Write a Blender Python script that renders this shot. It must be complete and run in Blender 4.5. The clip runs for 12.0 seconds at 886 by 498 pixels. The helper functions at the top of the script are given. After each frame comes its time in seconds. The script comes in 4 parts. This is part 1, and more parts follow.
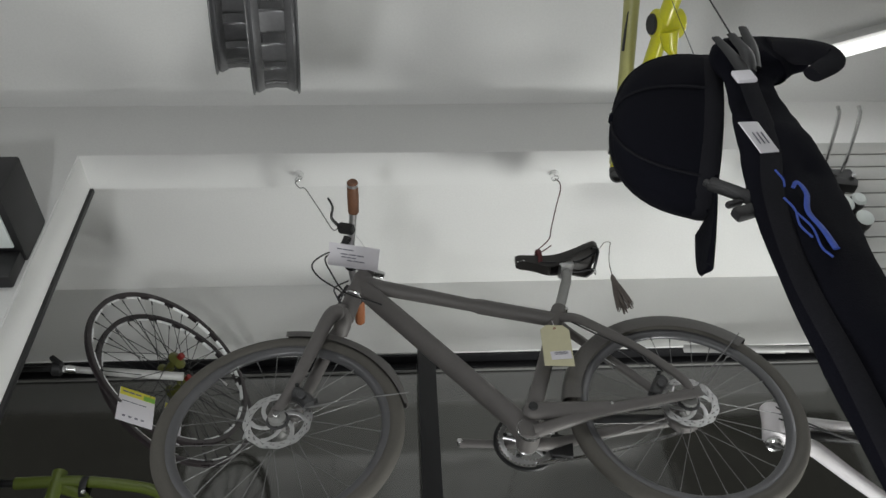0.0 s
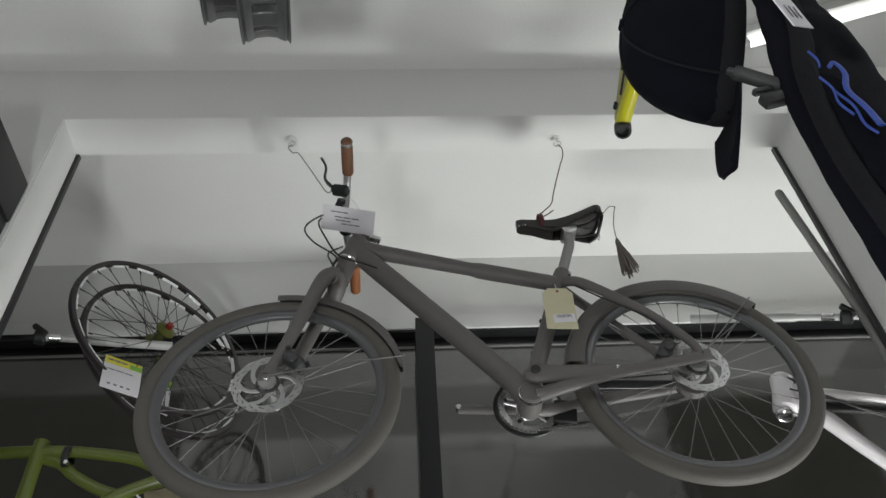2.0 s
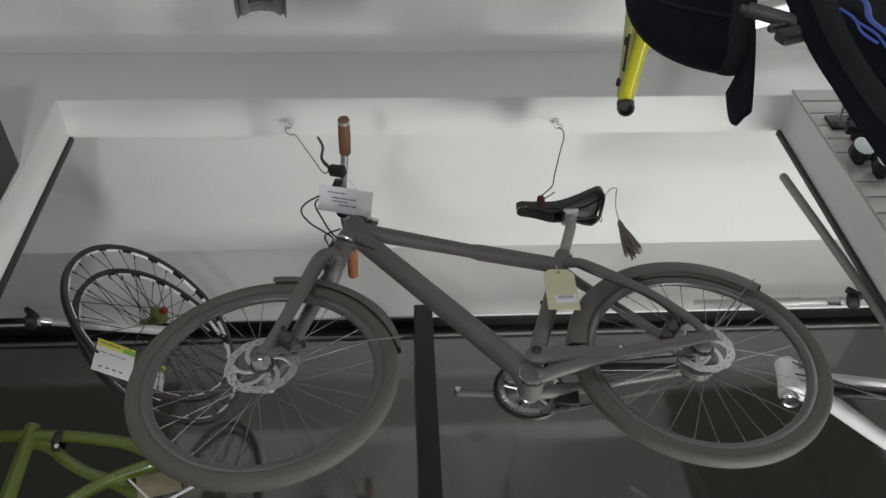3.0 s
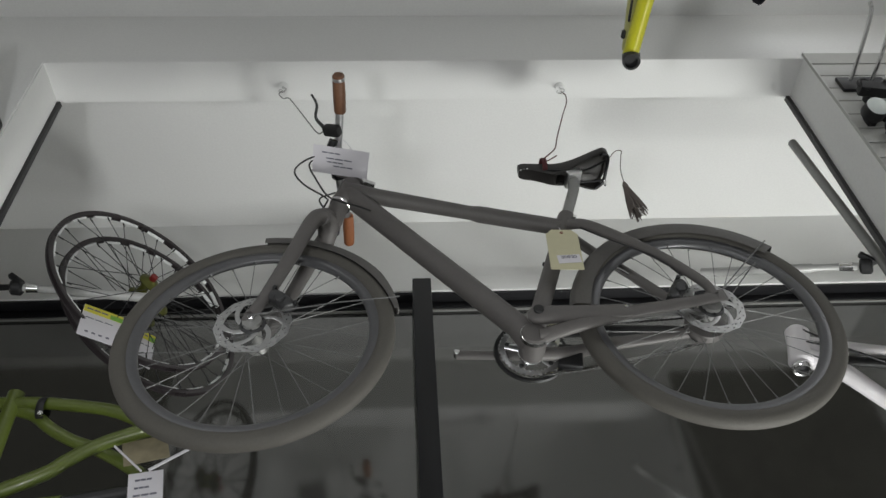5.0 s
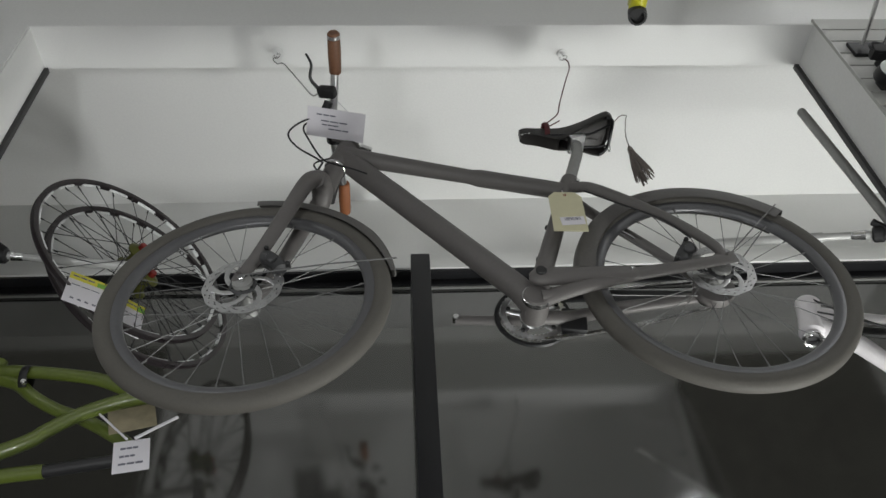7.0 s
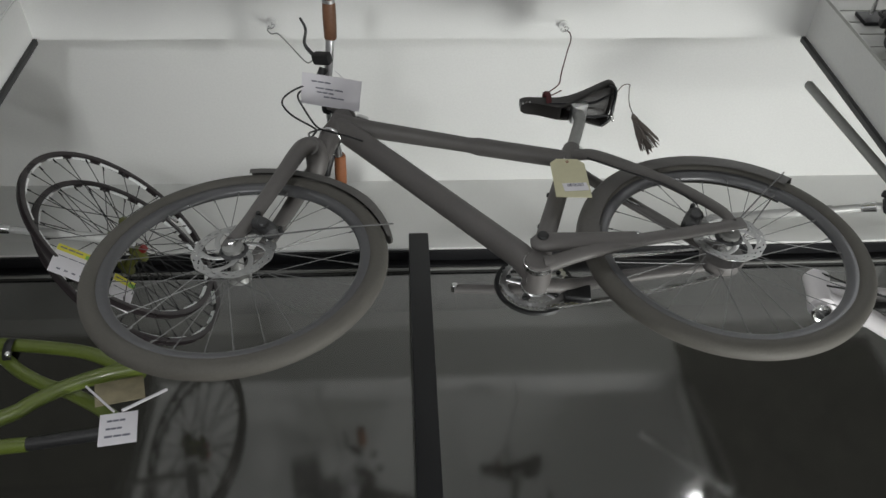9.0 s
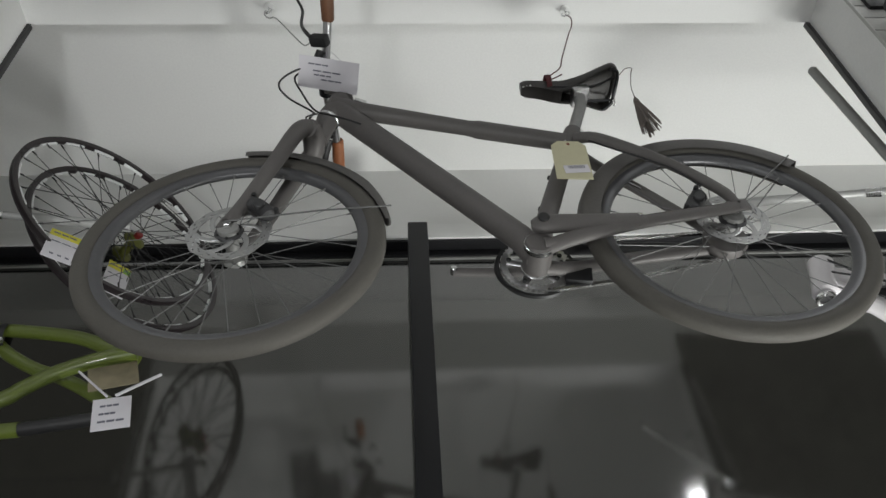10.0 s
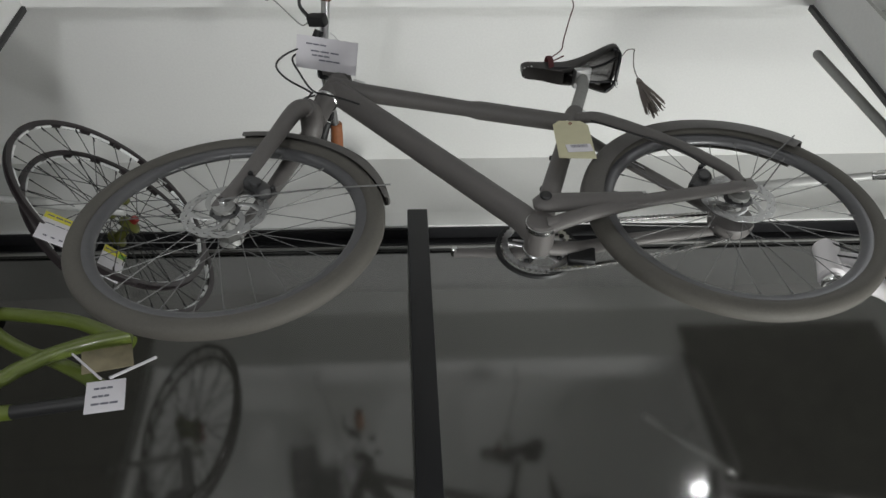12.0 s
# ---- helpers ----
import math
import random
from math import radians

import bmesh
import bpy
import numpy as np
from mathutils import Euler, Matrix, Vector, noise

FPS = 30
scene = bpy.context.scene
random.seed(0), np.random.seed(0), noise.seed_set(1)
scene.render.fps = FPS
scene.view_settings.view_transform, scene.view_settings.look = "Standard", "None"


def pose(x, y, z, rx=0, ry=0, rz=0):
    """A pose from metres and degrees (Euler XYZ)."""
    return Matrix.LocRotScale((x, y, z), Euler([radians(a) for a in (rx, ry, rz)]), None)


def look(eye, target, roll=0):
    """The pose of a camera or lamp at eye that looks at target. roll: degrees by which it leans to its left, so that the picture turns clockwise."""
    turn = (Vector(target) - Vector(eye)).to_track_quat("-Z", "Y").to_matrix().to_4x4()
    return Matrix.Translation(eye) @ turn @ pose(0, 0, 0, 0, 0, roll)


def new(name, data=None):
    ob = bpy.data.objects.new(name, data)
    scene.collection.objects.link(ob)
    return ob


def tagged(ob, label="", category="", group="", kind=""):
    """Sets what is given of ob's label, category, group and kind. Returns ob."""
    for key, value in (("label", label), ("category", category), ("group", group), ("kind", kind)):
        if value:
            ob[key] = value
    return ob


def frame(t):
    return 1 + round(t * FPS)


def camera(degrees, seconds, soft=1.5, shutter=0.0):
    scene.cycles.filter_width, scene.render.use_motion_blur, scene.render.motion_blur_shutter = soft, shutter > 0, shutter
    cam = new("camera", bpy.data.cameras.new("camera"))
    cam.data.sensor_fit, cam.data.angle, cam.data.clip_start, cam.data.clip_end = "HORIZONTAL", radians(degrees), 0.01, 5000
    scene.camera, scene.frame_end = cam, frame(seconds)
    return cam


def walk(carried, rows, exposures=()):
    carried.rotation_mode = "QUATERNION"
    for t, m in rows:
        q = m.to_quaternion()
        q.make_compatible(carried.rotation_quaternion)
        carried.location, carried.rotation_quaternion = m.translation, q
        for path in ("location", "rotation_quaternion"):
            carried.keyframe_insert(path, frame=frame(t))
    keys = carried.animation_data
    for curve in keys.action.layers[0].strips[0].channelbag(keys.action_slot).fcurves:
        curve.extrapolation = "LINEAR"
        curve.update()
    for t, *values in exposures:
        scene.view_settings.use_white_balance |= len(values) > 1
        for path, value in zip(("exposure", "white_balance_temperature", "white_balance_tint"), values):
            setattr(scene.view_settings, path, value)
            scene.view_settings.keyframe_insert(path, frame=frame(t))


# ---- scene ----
cam = camera(57.5, 12.0)
METRES, EYE, TILT, LEAN, TURN = 0.545, 1.3, 46.5, 3.0, -1.5
ROWS = [
    (0.0, 0.0, 0.0, 0.0, 0.0, 0.0, 0.0),
    (0.5, 0.0025, 0.0189, -0.0454, 0.01, -0.06, 0.02),
    (1.0, 0.0054, 0.0403, -0.1001, 0.03, -0.07, 0.03),
    (1.5, 0.0078, 0.0609, -0.1499, 0.03, -0.12, 0.02),
    (2.0, 0.011, 0.0795, -0.1974, 0.02, -0.12, 0.04),
    (2.5, 0.0137, 0.0999, -0.2465, 0.01, -0.16, 0.02),
    (3.0, 0.0155, 0.1177, -0.2922, 0.0, -0.21, 0.03),
    (5.0, 0.0254, 0.1853, -0.479, 0.09, -0.36, 0.07),
    (5.5, 0.0266, 0.2042, -0.5294, 0.09, -0.35, 0.05),
    (6.0, 0.0274, 0.2204, -0.5721, 0.07, -0.37, 0.03),
    (6.5, 0.029, 0.2347, -0.6081, 0.08, -0.4, 0.02),
    (7.0, 0.0303, 0.2492, -0.6462, 0.06, -0.43, 0.02),
    (9.0, 0.036, 0.3025, -0.7884, 0.02, -0.33, 0.05),
    (9.5, 0.0381, 0.3181, -0.8303, 0.01, -0.35, 0.04),
    (10.0, 0.0394, 0.3282, -0.8577, 0.0, -0.38, 0.06),
    (10.5, 0.0391, 0.3369, -0.8824, -0.0, -0.4, 0.04),
    (11.0, 0.0372, 0.3452, -0.905, 0.02, -0.46, 0.09),
    (11.5, 0.0383, 0.35, -0.9202, 0.0, -0.47, 0.09),
    (12.0, 0.0386, 0.3552, -0.9335, -0.01, -0.51, 0.09),
]
walk(cam, [(t, pose(0, 0, EYE, TILT, LEAN, TURN) @ pose(METRES * x, METRES * 2.17 * y, METRES * z, 90 + pitch * 0.46, roll, yaw * 0.46)) for t, x, y, z, yaw, pitch, roll in ROWS])

# ---- light ----
world = bpy.data.worlds.new("night")
world.use_nodes = True
world.node_tree.nodes["Background"].inputs[0].default_value = (0.17, 0.17, 0.155, 1)
world.node_tree.nodes["Background"].inputs[1].default_value = 1.0
scene.world = world


def area(name, loc, aim, sx, sy, watts, colour=(1, 1, 1)):
    li = bpy.data.lights.new(name, "AREA")
    li.shape, li.size, li.size_y, li.energy, li.color = "RECTANGLE", sx, sy, watts, colour
    ob = new(name, li)
    ob.matrix_world = look(loc, aim)
    return ob


# first tube is visible, second inferred from a reflection; other four are added, unseen
SHOP_TUBES = [(1.83, 1.37, -18), (2.45, 0.25, 0), (-1.6, -0.9, 0), (1.2, -1.6, 0), (-1.6, -2.8, 0), (1.2, -3.2, 0)]
for k, (lx, ly, turn) in enumerate(SHOP_TUBES):
    lit = area("tube_light", (lx, ly, 3.775), (lx, ly, 0), 1.2, 0.05, 13 if k else 0.8, (0.98, 1.0, 1.01))
    lit.matrix_world = pose(lx, ly, 3.775, 0, 0, turn)
# the display uplight that throws the soft shadows on the ceilings
area("uplight", (-0.62, 0.12, 0.98), (0.1, 2.0, 3.88), 0.22, 0.22, 14.5, (0.98, 1.0, 1.01))
# area light added low in the window bay to brighten it; its source is unseen
area("bay_fill_light", (1.72, 2.27, 0.40), (1.60, 2.24, 3.88), 0.60, 0.42, 60, (0.98, 1.0, 0.97))


# ---- materials ----
def mat(name, colour, rough=0.5, metal=0.0, grain=60.0, vary=0.12, bump=0.1, stain=3.0, coat=0.0, gloss=0.5):
    """A procedural surface: base colour varied at two scales, with fine relief."""
    m = bpy.data.materials.new(name)
    m.use_nodes = True
    nt = m.node_tree
    b = nt.nodes["Principled BSDF"]
    b.inputs["Metallic"].default_value = metal
    b.inputs["Coat Weight"].default_value = coat
    b.inputs["Specular IOR Level"].default_value = gloss
    co = nt.nodes.new("ShaderNodeTexCoord")
    fine = nt.nodes.new("ShaderNodeTexNoise")
    fine.inputs["Scale"].default_value, fine.inputs["Detail"].default_value = grain, 4
    wide = nt.nodes.new("ShaderNodeTexNoise")
    wide.inputs["Scale"].default_value, wide.inputs["Detail"].default_value = stain, 5
    nt.links.new(co.outputs["Object"], fine.inputs["Vector"])
    nt.links.new(co.outputs["Object"], wide.inputs["Vector"])
    mixv = nt.nodes.new("ShaderNodeMath")
    mixv.operation = "MULTIPLY_ADD"
    mixv.inputs[1].default_value = 0.45
    nt.links.new(fine.outputs["Fac"], mixv.inputs[0])
    half = nt.nodes.new("ShaderNodeMath")
    half.operation = "MULTIPLY"
    half.inputs[1].default_value = 0.55
    nt.links.new(wide.outputs["Fac"], half.inputs[0])
    nt.links.new(half.outputs[0], mixv.inputs[2])
    ramp = nt.nodes.new("ShaderNodeMapRange")
    ramp.inputs[1].default_value, ramp.inputs[2].default_value = 0.3, 0.7
    ramp.inputs[3].default_value, ramp.inputs[4].default_value = 1 - vary, 1 + vary
    nt.links.new(mixv.outputs[0], ramp.inputs[0])
    mul = nt.nodes.new("ShaderNodeVectorMath")
    mul.operation = "MULTIPLY"
    mul.inputs[0].default_value = colour
    nt.links.new(ramp.outputs[0], mul.inputs[1])
    nt.links.new(mul.outputs[0], b.inputs["Base Color"])
    rr = nt.nodes.new("ShaderNodeMapRange")
    rr.inputs[3].default_value, rr.inputs[4].default_value = max(rough - 0.1, 0.02), min(rough + 0.1, 1)
    nt.links.new(wide.outputs["Fac"], rr.inputs[0])
    nt.links.new(rr.outputs[0], b.inputs["Roughness"])
    if bump:
        bp = nt.nodes.new("ShaderNodeBump")
        bp.inputs["Strength"].default_value, bp.inputs["Distance"].default_value = bump, 0.002
        nt.links.new(fine.outputs["Fac"], bp.inputs["Height"])
        nt.links.new(bp.outputs[0], b.inputs["Normal"])
    return m


def glow(name, colour, strength):
    m = bpy.data.materials.new(name)
    m.use_nodes = True
    b = m.node_tree.nodes["Principled BSDF"]
    b.inputs["Emission Color"].default_value, b.inputs["Emission Strength"].default_value = (*colour, 1), strength
    return m


def pane_glass(name, ior):
    m = bpy.data.materials.new(name)
    m.use_nodes = True
    nt = m.node_tree
    nt.nodes.remove(nt.nodes["Principled BSDF"])
    out = nt.nodes["Material Output"]
    clear, gloss, mix, fr = (nt.nodes.new("ShaderNode" + n) for n in ("BsdfTransparent", "BsdfGlossy", "MixShader", "Fresnel"))
    clear.inputs["Color"].default_value = (0.09, 0.09, 0.085, 1)
    gloss.inputs["Roughness"].default_value = 0.085
    fr.inputs["IOR"].default_value = ior
    nt.links.new(fr.outputs[0], mix.inputs[0])
    nt.links.new(clear.outputs[0], mix.inputs[1])
    nt.links.new(gloss.outputs[0], mix.inputs[2])
    nt.links.new(mix.outputs[0], out.inputs[0])
    return m


WALL = mat("wall_paint", (0.60, 0.60, 0.58), 0.7, grain=220, vary=0.04, bump=0.12, stain=1.3)
WHITE = mat("white_paint", (0.80, 0.80, 0.79), 0.65, grain=180, vary=0.035, bump=0.1, stain=1.1)
CEIL = mat("ceiling_paint", (0.78, 0.78, 0.77), 0.8, grain=120, vary=0.05, bump=0.04, stain=0.9)
SLAT = mat("slatwall_board", (0.42, 0.42, 0.40), 0.4, grain=90, vary=0.05, bump=0.05)
GROOVE = mat("groove_dark", (0.05, 0.05, 0.05), 0.7)
DARKWALL = mat("dark_panel", (0.080, 0.078, 0.066), 0.75, grain=18, vary=0.55, stain=4)
FLOOR = mat("floor_tile", (0.55, 0.545, 0.53), 0.4, grain=30, vary=0.1)
BLACKMETAL = mat("black_metal", (0.012, 0.012, 0.014), 0.45, 0.3, grain=120, vary=0.2)
BLACKPL = mat("black_plastic", (0.014, 0.014, 0.015), 0.5, grain=140, vary=0.25)
ALU = mat("aluminium", (0.62, 0.62, 0.63), 0.32, 1.0, grain=150, vary=0.08)
SPOKE = mat("dull_spoke_wire", (0.17, 0.17, 0.17), 0.5, 0.4, grain=90, vary=0.1)
ROTOR = mat("brake_disc_steel", (0.46, 0.46, 0.46), 0.36, 0.9, grain=140, vary=0.12)
STEEL = mat("bright_steel", (0.7, 0.7, 0.7), 0.22, 1.0, grain=90, vary=0.08)
GREYPIPE = mat("grey_pipe", (0.27, 0.27, 0.26), 0.45, 0.2, grain=100, vary=0.12)
PALEROD = mat("pale_grey_rod", (0.46, 0.46, 0.45), 0.4, 0.1, grain=120, vary=0.1)
CALIPER = mat("dark_cast_metal", (0.060, 0.060, 0.062), 0.45, 0.4, grain=150, vary=0.2)
BIKE = mat("matt_grey_paint", (0.122, 0.114, 0.110), 0.55, 0.1, grain=160, vary=0.08, bump=0.06, stain=8)
RUBBER = mat("grey_rubber", (0.090, 0.084, 0.074), 0.7, grain=220, vary=0.12, bump=0.25, stain=6)
RIMGREY = mat("grey_rim", (0.11, 0.11, 0.115), 0.38, 0.35, grain=120, vary=0.08)
FENDER = mat("dark_fender", (0.100, 0.095, 0.090), 0.5, grain=150, vary=0.15)
LEATHER = mat("black_leather", (0.018, 0.016, 0.015), 0.42, grain=170, vary=0.3, bump=0.3)
BROWN = mat("brown_leather", (0.16, 0.075, 0.04), 0.5, grain=150, vary=0.25, bump=0.25)
ORANGE = mat("tan_leather", (0.30, 0.11, 0.045), 0.5, grain=150, vary=0.2, bump=0.25)
REDSTRAP = mat("dark_webbing", (0.075, 0.012, 0.014), 0.7, grain=300, vary=0.2, bump=0.3)
CARD = mat("white_card", (0.72, 0.70, 0.74), 0.6, grain=60, vary=0.03, bump=0.02)
CREAM = mat("cream_tag", (0.58, 0.55, 0.37), 0.6, grain=60, vary=0.05, bump=0.02)
INK = mat("grey_ink", (0.16, 0.16, 0.20), 0.7)
YELLOWINK = mat("yellow_print", (0.72, 0.66, 0.06), 0.6)
GREENINK = mat("green_print", (0.20, 0.45, 0.05), 0.6)
TASSEL = mat("tassel_thread", (0.17, 0.145, 0.13), 0.8, grain=300, vary=0.3)
BLKRIM = mat("black_rim", (0.03, 0.024, 0.026), 0.3, 0.3, grain=140, vary=0.2)
DECAL = mat("pale_decal", (0.80, 0.81, 0.81), 0.4)
REDHUB = mat("red_anodised", (0.22, 0.025, 0.022), 0.35, 0.6)
GREENHUB = mat("olive_hub", (0.10, 0.105, 0.022), 0.4, 0.5)
LIME = mat("lime_paint", (0.098, 0.130, 0.020), 0.4, grain=140, vary=0.12, bump=0.05, coat=0.3)
YELLOW = mat("yellow_paint", (0.62, 0.60, 0.03), 0.3, grain=120, vary=0.08, bump=0.04, coat=0.4)
OCHRE = mat("dull_yellow_paint", (0.42, 0.41, 0.16), 0.4, grain=120, vary=0.12)
WHITEGLOSS = mat("white_gloss", (0.78, 0.75, 0.77), 0.35, grain=100, vary=0.04, bump=0.02, coat=0.4)
FATRIM = mat("fat_rim_metal", (0.17, 0.17, 0.175), 0.4, 0.7, grain=120, vary=0.15)
CLOTH = mat("black_cloth", (0.0050, 0.0052, 0.0085), 0.9, grain=500, vary=0.3, bump=0.4, gloss=0.08)
CLOTHGREY = mat("charcoal_cloth", (0.012, 0.012, 0.015), 0.9, grain=500, vary=0.25, bump=0.4, gloss=0.1)
BLUE = mat("blue_thread", (0.03, 0.07, 0.36), 0.7, grain=400, vary=0.2, bump=0.4)
LENSW = mat("clear_lens", (0.75, 0.80, 0.78), 0.12, grain=60, vary=0.05)
BEIGE = mat("beige_print", (0.22, 0.19, 0.12), 0.6, grain=25, vary=0.5)
GLASS = pane_glass("window_glass", 2.55)
CLEAR = bpy.data.materials.new("clear_back")
CLEAR.use_nodes = True
CLEAR.node_tree.nodes.remove(CLEAR.node_tree.nodes["Principled BSDF"])
_t = CLEAR.node_tree.nodes.new("ShaderNodeBsdfTransparent")
CLEAR.node_tree.links.new(_t.outputs[0], CLEAR.node_tree.nodes["Material Output"].inputs[0])


# ---- mesh helpers ----
def root_of(ob):
    while ob.parent:
        ob = ob.parent
    return ob


def finish(name, bm, material, smooth=True, loc=(0, 0, 0)):
    me = bpy.data.meshes.new(name)
    bmesh.ops.recalc_face_normals(bm, faces=bm.faces)
    bmesh.ops.translate(bm, vec=-Vector(loc), verts=bm.verts)
    bm.to_mesh(me)
    bm.free()
    me.materials.append(material)
    if smooth:
        me.shade_smooth()
        me.set_sharp_from_angle(angle=radians(38))
    return me


def thing(name, loc, label, category, group="", kind=""):
    ob = new(name)
    ob.empty_display_size = 0.05
    ob.location = loc
    return tagged(ob, label, category, group, kind)


def part(name, bm, material, parent, label="", smooth=True):
    """One mesh object under a thing or a part; bm holds world places."""
    ob = new(name, finish(name, bm, material, smooth, root_of(parent).location))
    ob.parent = parent
    if label:
        tagged(ob, label)
    return ob


def solid(name, bm, material, label, category, kind="", group="", smooth=True):
    """A thing that is one mesh."""
    co = [v.co for v in bm.verts]
    loc = Vector((sum(c.x for c in co) / len(co), sum(c.y for c in co) / len(co), min(c.z for c in co)))
    ob = new(name, finish(name, bm, material, smooth, loc))
    ob.location = loc
    return tagged(ob, label, category, group, kind)


def box(x0, x1, y0, y1, z0, z1, bevel=0.0, bm=None):
    bm = bm or bmesh.new()
    m = Matrix.LocRotScale(((x0 + x1) / 2, (y0 + y1) / 2, (z0 + z1) / 2), None, (abs(x1 - x0), abs(y1 - y0), abs(z1 - z0)))
    made = bmesh.ops.create_cube(bm, size=1, matrix=m)
    if bevel:
        edges = list({e for v in made["verts"] for e in v.link_edges})
        bmesh.ops.bevel(bm, geom=edges, offset=bevel, segments=2, profile=0.6, affect="EDGES")
    return bm


def slab(m, sx, sy, sz, bevel=0.0, bm=None):
    """A box of size sx, sy, sz round the pose m."""
    bm = bm or bmesh.new()
    made = bmesh.ops.create_cube(bm, size=1, matrix=m @ Matrix.Diagonal((sx, sy, sz, 1)))
    if bevel:
        edges = list({e for v in made["verts"] for e in v.link_edges})
        bmesh.ops.bevel(bm, geom=edges, offset=bevel, segments=2, profile=0.6, affect="EDGES")
    return bm


def smooth_path(pts, n=8):
    """Catmull-Rom through the points."""
    p = [Vector(q) for q in pts]
    p = [2 * p[0] - p[1]] + p + [2 * p[-1] - p[-2]]
    out = []
    for i in range(1, len(p) - 2):
        for k in range(n):
            t = k / n
            out.append(0.5 * (2 * p[i] + (p[i + 1] - p[i - 1]) * t + (2 * p[i - 1] - 5 * p[i] + 4 * p[i + 1] - p[i + 2]) * t * t
                              + (3 * p[i] - p[i - 1] - 3 * p[i + 1] + p[i + 2]) * t ** 3))
    return out + [p[-2]]


def sweep(pts, radius, seg=12, bm=None, flat=1.0, closed=False):
    """A tube along the points; radius may be a list; flat squeezes it along its second side."""
    bm = bm or bmesh.new()
    p = [Vector(q) for q in pts]
    n = len(p)
    rad = radius if isinstance(radius, (list, tuple)) else [radius] * n
    if len(rad) != n:
        rad = [rad[0] + (rad[-1] - rad[0]) * i / (n - 1) for i in range(n)]
    rings, side = [], None
    for i in range(n):
        if closed:
            d = p[(i + 1) % n] - p[i - 1]
        else:
            d = p[min(i + 1, n - 1)] - p[max(i - 1, 0)]
        d.normalize()
        if side is None:
            side = d.cross(Vector((0, 1, 0)) if abs(d.y) < 0.9 else Vector((1, 0, 0))).normalized()
        side = (side - d * side.dot(d)).normalized()
        up = d.cross(side)
        rings.append([bm.verts.new(p[i] + rad[i] * (math.cos(a) * side + flat * math.sin(a) * up)) for a in (2 * math.pi * k / seg for k in range(seg))])
    for i in range(n if closed else n - 1):
        a, b = rings[i], rings[(i + 1) % n]
        for k in range(seg):
            bm.faces.new((a[k], a[(k + 1) % seg], b[(k + 1) % seg], b[k]))
    if not closed:
        bm.faces.new(rings[0][::-1])
        bm.faces.new(rings[-1])
    return bm


def lathe(profile, centre, axis, seg=48, bm=None, closed=True):
    """Turns (radius, height) pairs about an axis through centre."""
    bm = bm or bmesh.new()
    c, a = Vector(centre), Vector(axis).normalized()
    u = a.cross(Vector((0, 0, 1)) if abs(a.z) < 0.9 else Vector((1, 0, 0))).normalized()
    v = a.cross(u)
    rings = []
    for k in range(seg):
        t = 2 * math.pi * k / seg
        w = math.cos(t) * u + math.sin(t) * v
        rings.append([bm.verts.new(c + r * w + h * a) for r, h in profile])
    m = len(profile)
    for k in range(seg):
        p, q = rings[k], rings[(k + 1) % seg]
        for j in range(m if closed else m - 1):
            bm.faces.new((p[j], p[(j + 1) % m], q[(j + 1) % m], q[j]))
    if not closed:
        for j in (0, m - 1):
            if profile[j][0] > 1e-5:
                bm.faces.new([r[j] for r in rings])
    bmesh.ops.remove_doubles(bm, verts=bm.verts, dist=1e-6)
    return bm


def drum(centre, axis, radius, length, seg=28, bm=None, edge=0.002):
    h = length / 2
    e = min(edge, radius * 0.3, h * 0.6)
    return lathe([(0, -h), (radius - e, -h), (radius, -h + e), (radius, h - e), (radius - e, h), (0, h)], centre, axis, seg, bm, False)


def circle_profile(r, off, flat=1.0, n=14):
    return [(off + r * math.cos(2 * math.pi * k / n), flat * r * math.sin(2 * math.pi * k / n)) for k in range(n)]


# ---- structure ----
XL, XR = -1.085, 1.372            # the opening's sides
YF, YB = 1.695, 1.843             # front and back of the beam and piers
ZS, ZC = 3.58, 3.88               # beam's underside, ceiling
YW, YG = 2.66, 2.72               # wall over the window, glass
ST = dict(kind="structure")
# floor is out of view; its pale colour is chosen to bounce lamp light upward
solid("floor", box(-4.2, 4.2, -5.2, 3.0, -0.12, 0), FLOOR, "unseen shop floor under the display bay, kept pale to bounce light up", "floor", **ST)
solid("ceiling", box(-4.2, 4.2, -5.2, 3.0, ZC, ZC + 0.15), CEIL, "white painted ceiling with soft shadows", "ceiling", **ST)
solid("wall_back", box(-4.2, 4.2, -5.2, -5.05, 0, ZC), WALL, "plain grey-white shop wall", "wall", **ST)
solid("wall_west", box(-4.2, -4.05, -5.05, YF, 0, ZC), WALL, "plain grey-white shop wall", "wall", **ST)
solid("wall_east", box(4.05, 4.2, -5.05, YF, 0, ZC), WALL, "plain grey-white shop wall", "wall", **ST)
solid("pier_west", box(-4.2, XL, YF, YB, 0, ZC), CEIL, "grey-white painted wall beside the display bay", "wall", **ST)
solid("pier_east", box(XR, 4.2, YF, YB, 0, ZC), CEIL, "grey-white painted wall beside the display bay", "wall", **ST)
solid("beam", box(XL, XR, YF, YB, ZS + 0.003, ZC), CEIL, "grey-white painted ceiling beam over the display bay", "beam", **ST)
solid("beam_lining", box(XL, XR, YF + 0.001, YB - 0.001, ZS, ZS + 0.003), WHITE, "white painted underside of the beam", "beam", **ST)
solid("bay_wall_west", box(-2.3, -2.15, YB, 3.0, 0, ZC), WHITE, "white painted side wall of the window bay", "wall", **ST)
solid("bay_wall_east", box(2.35, 2.5, YB, 3.0, 0, ZC), WHITE, "white painted side wall of the window bay", "wall", **ST)
solid("wall_over_window", box(-2.15, 2.35, YW, 3.0, 3.463, ZC), WHITE, "white painted wall strip over the shop window", "wall", **ST)
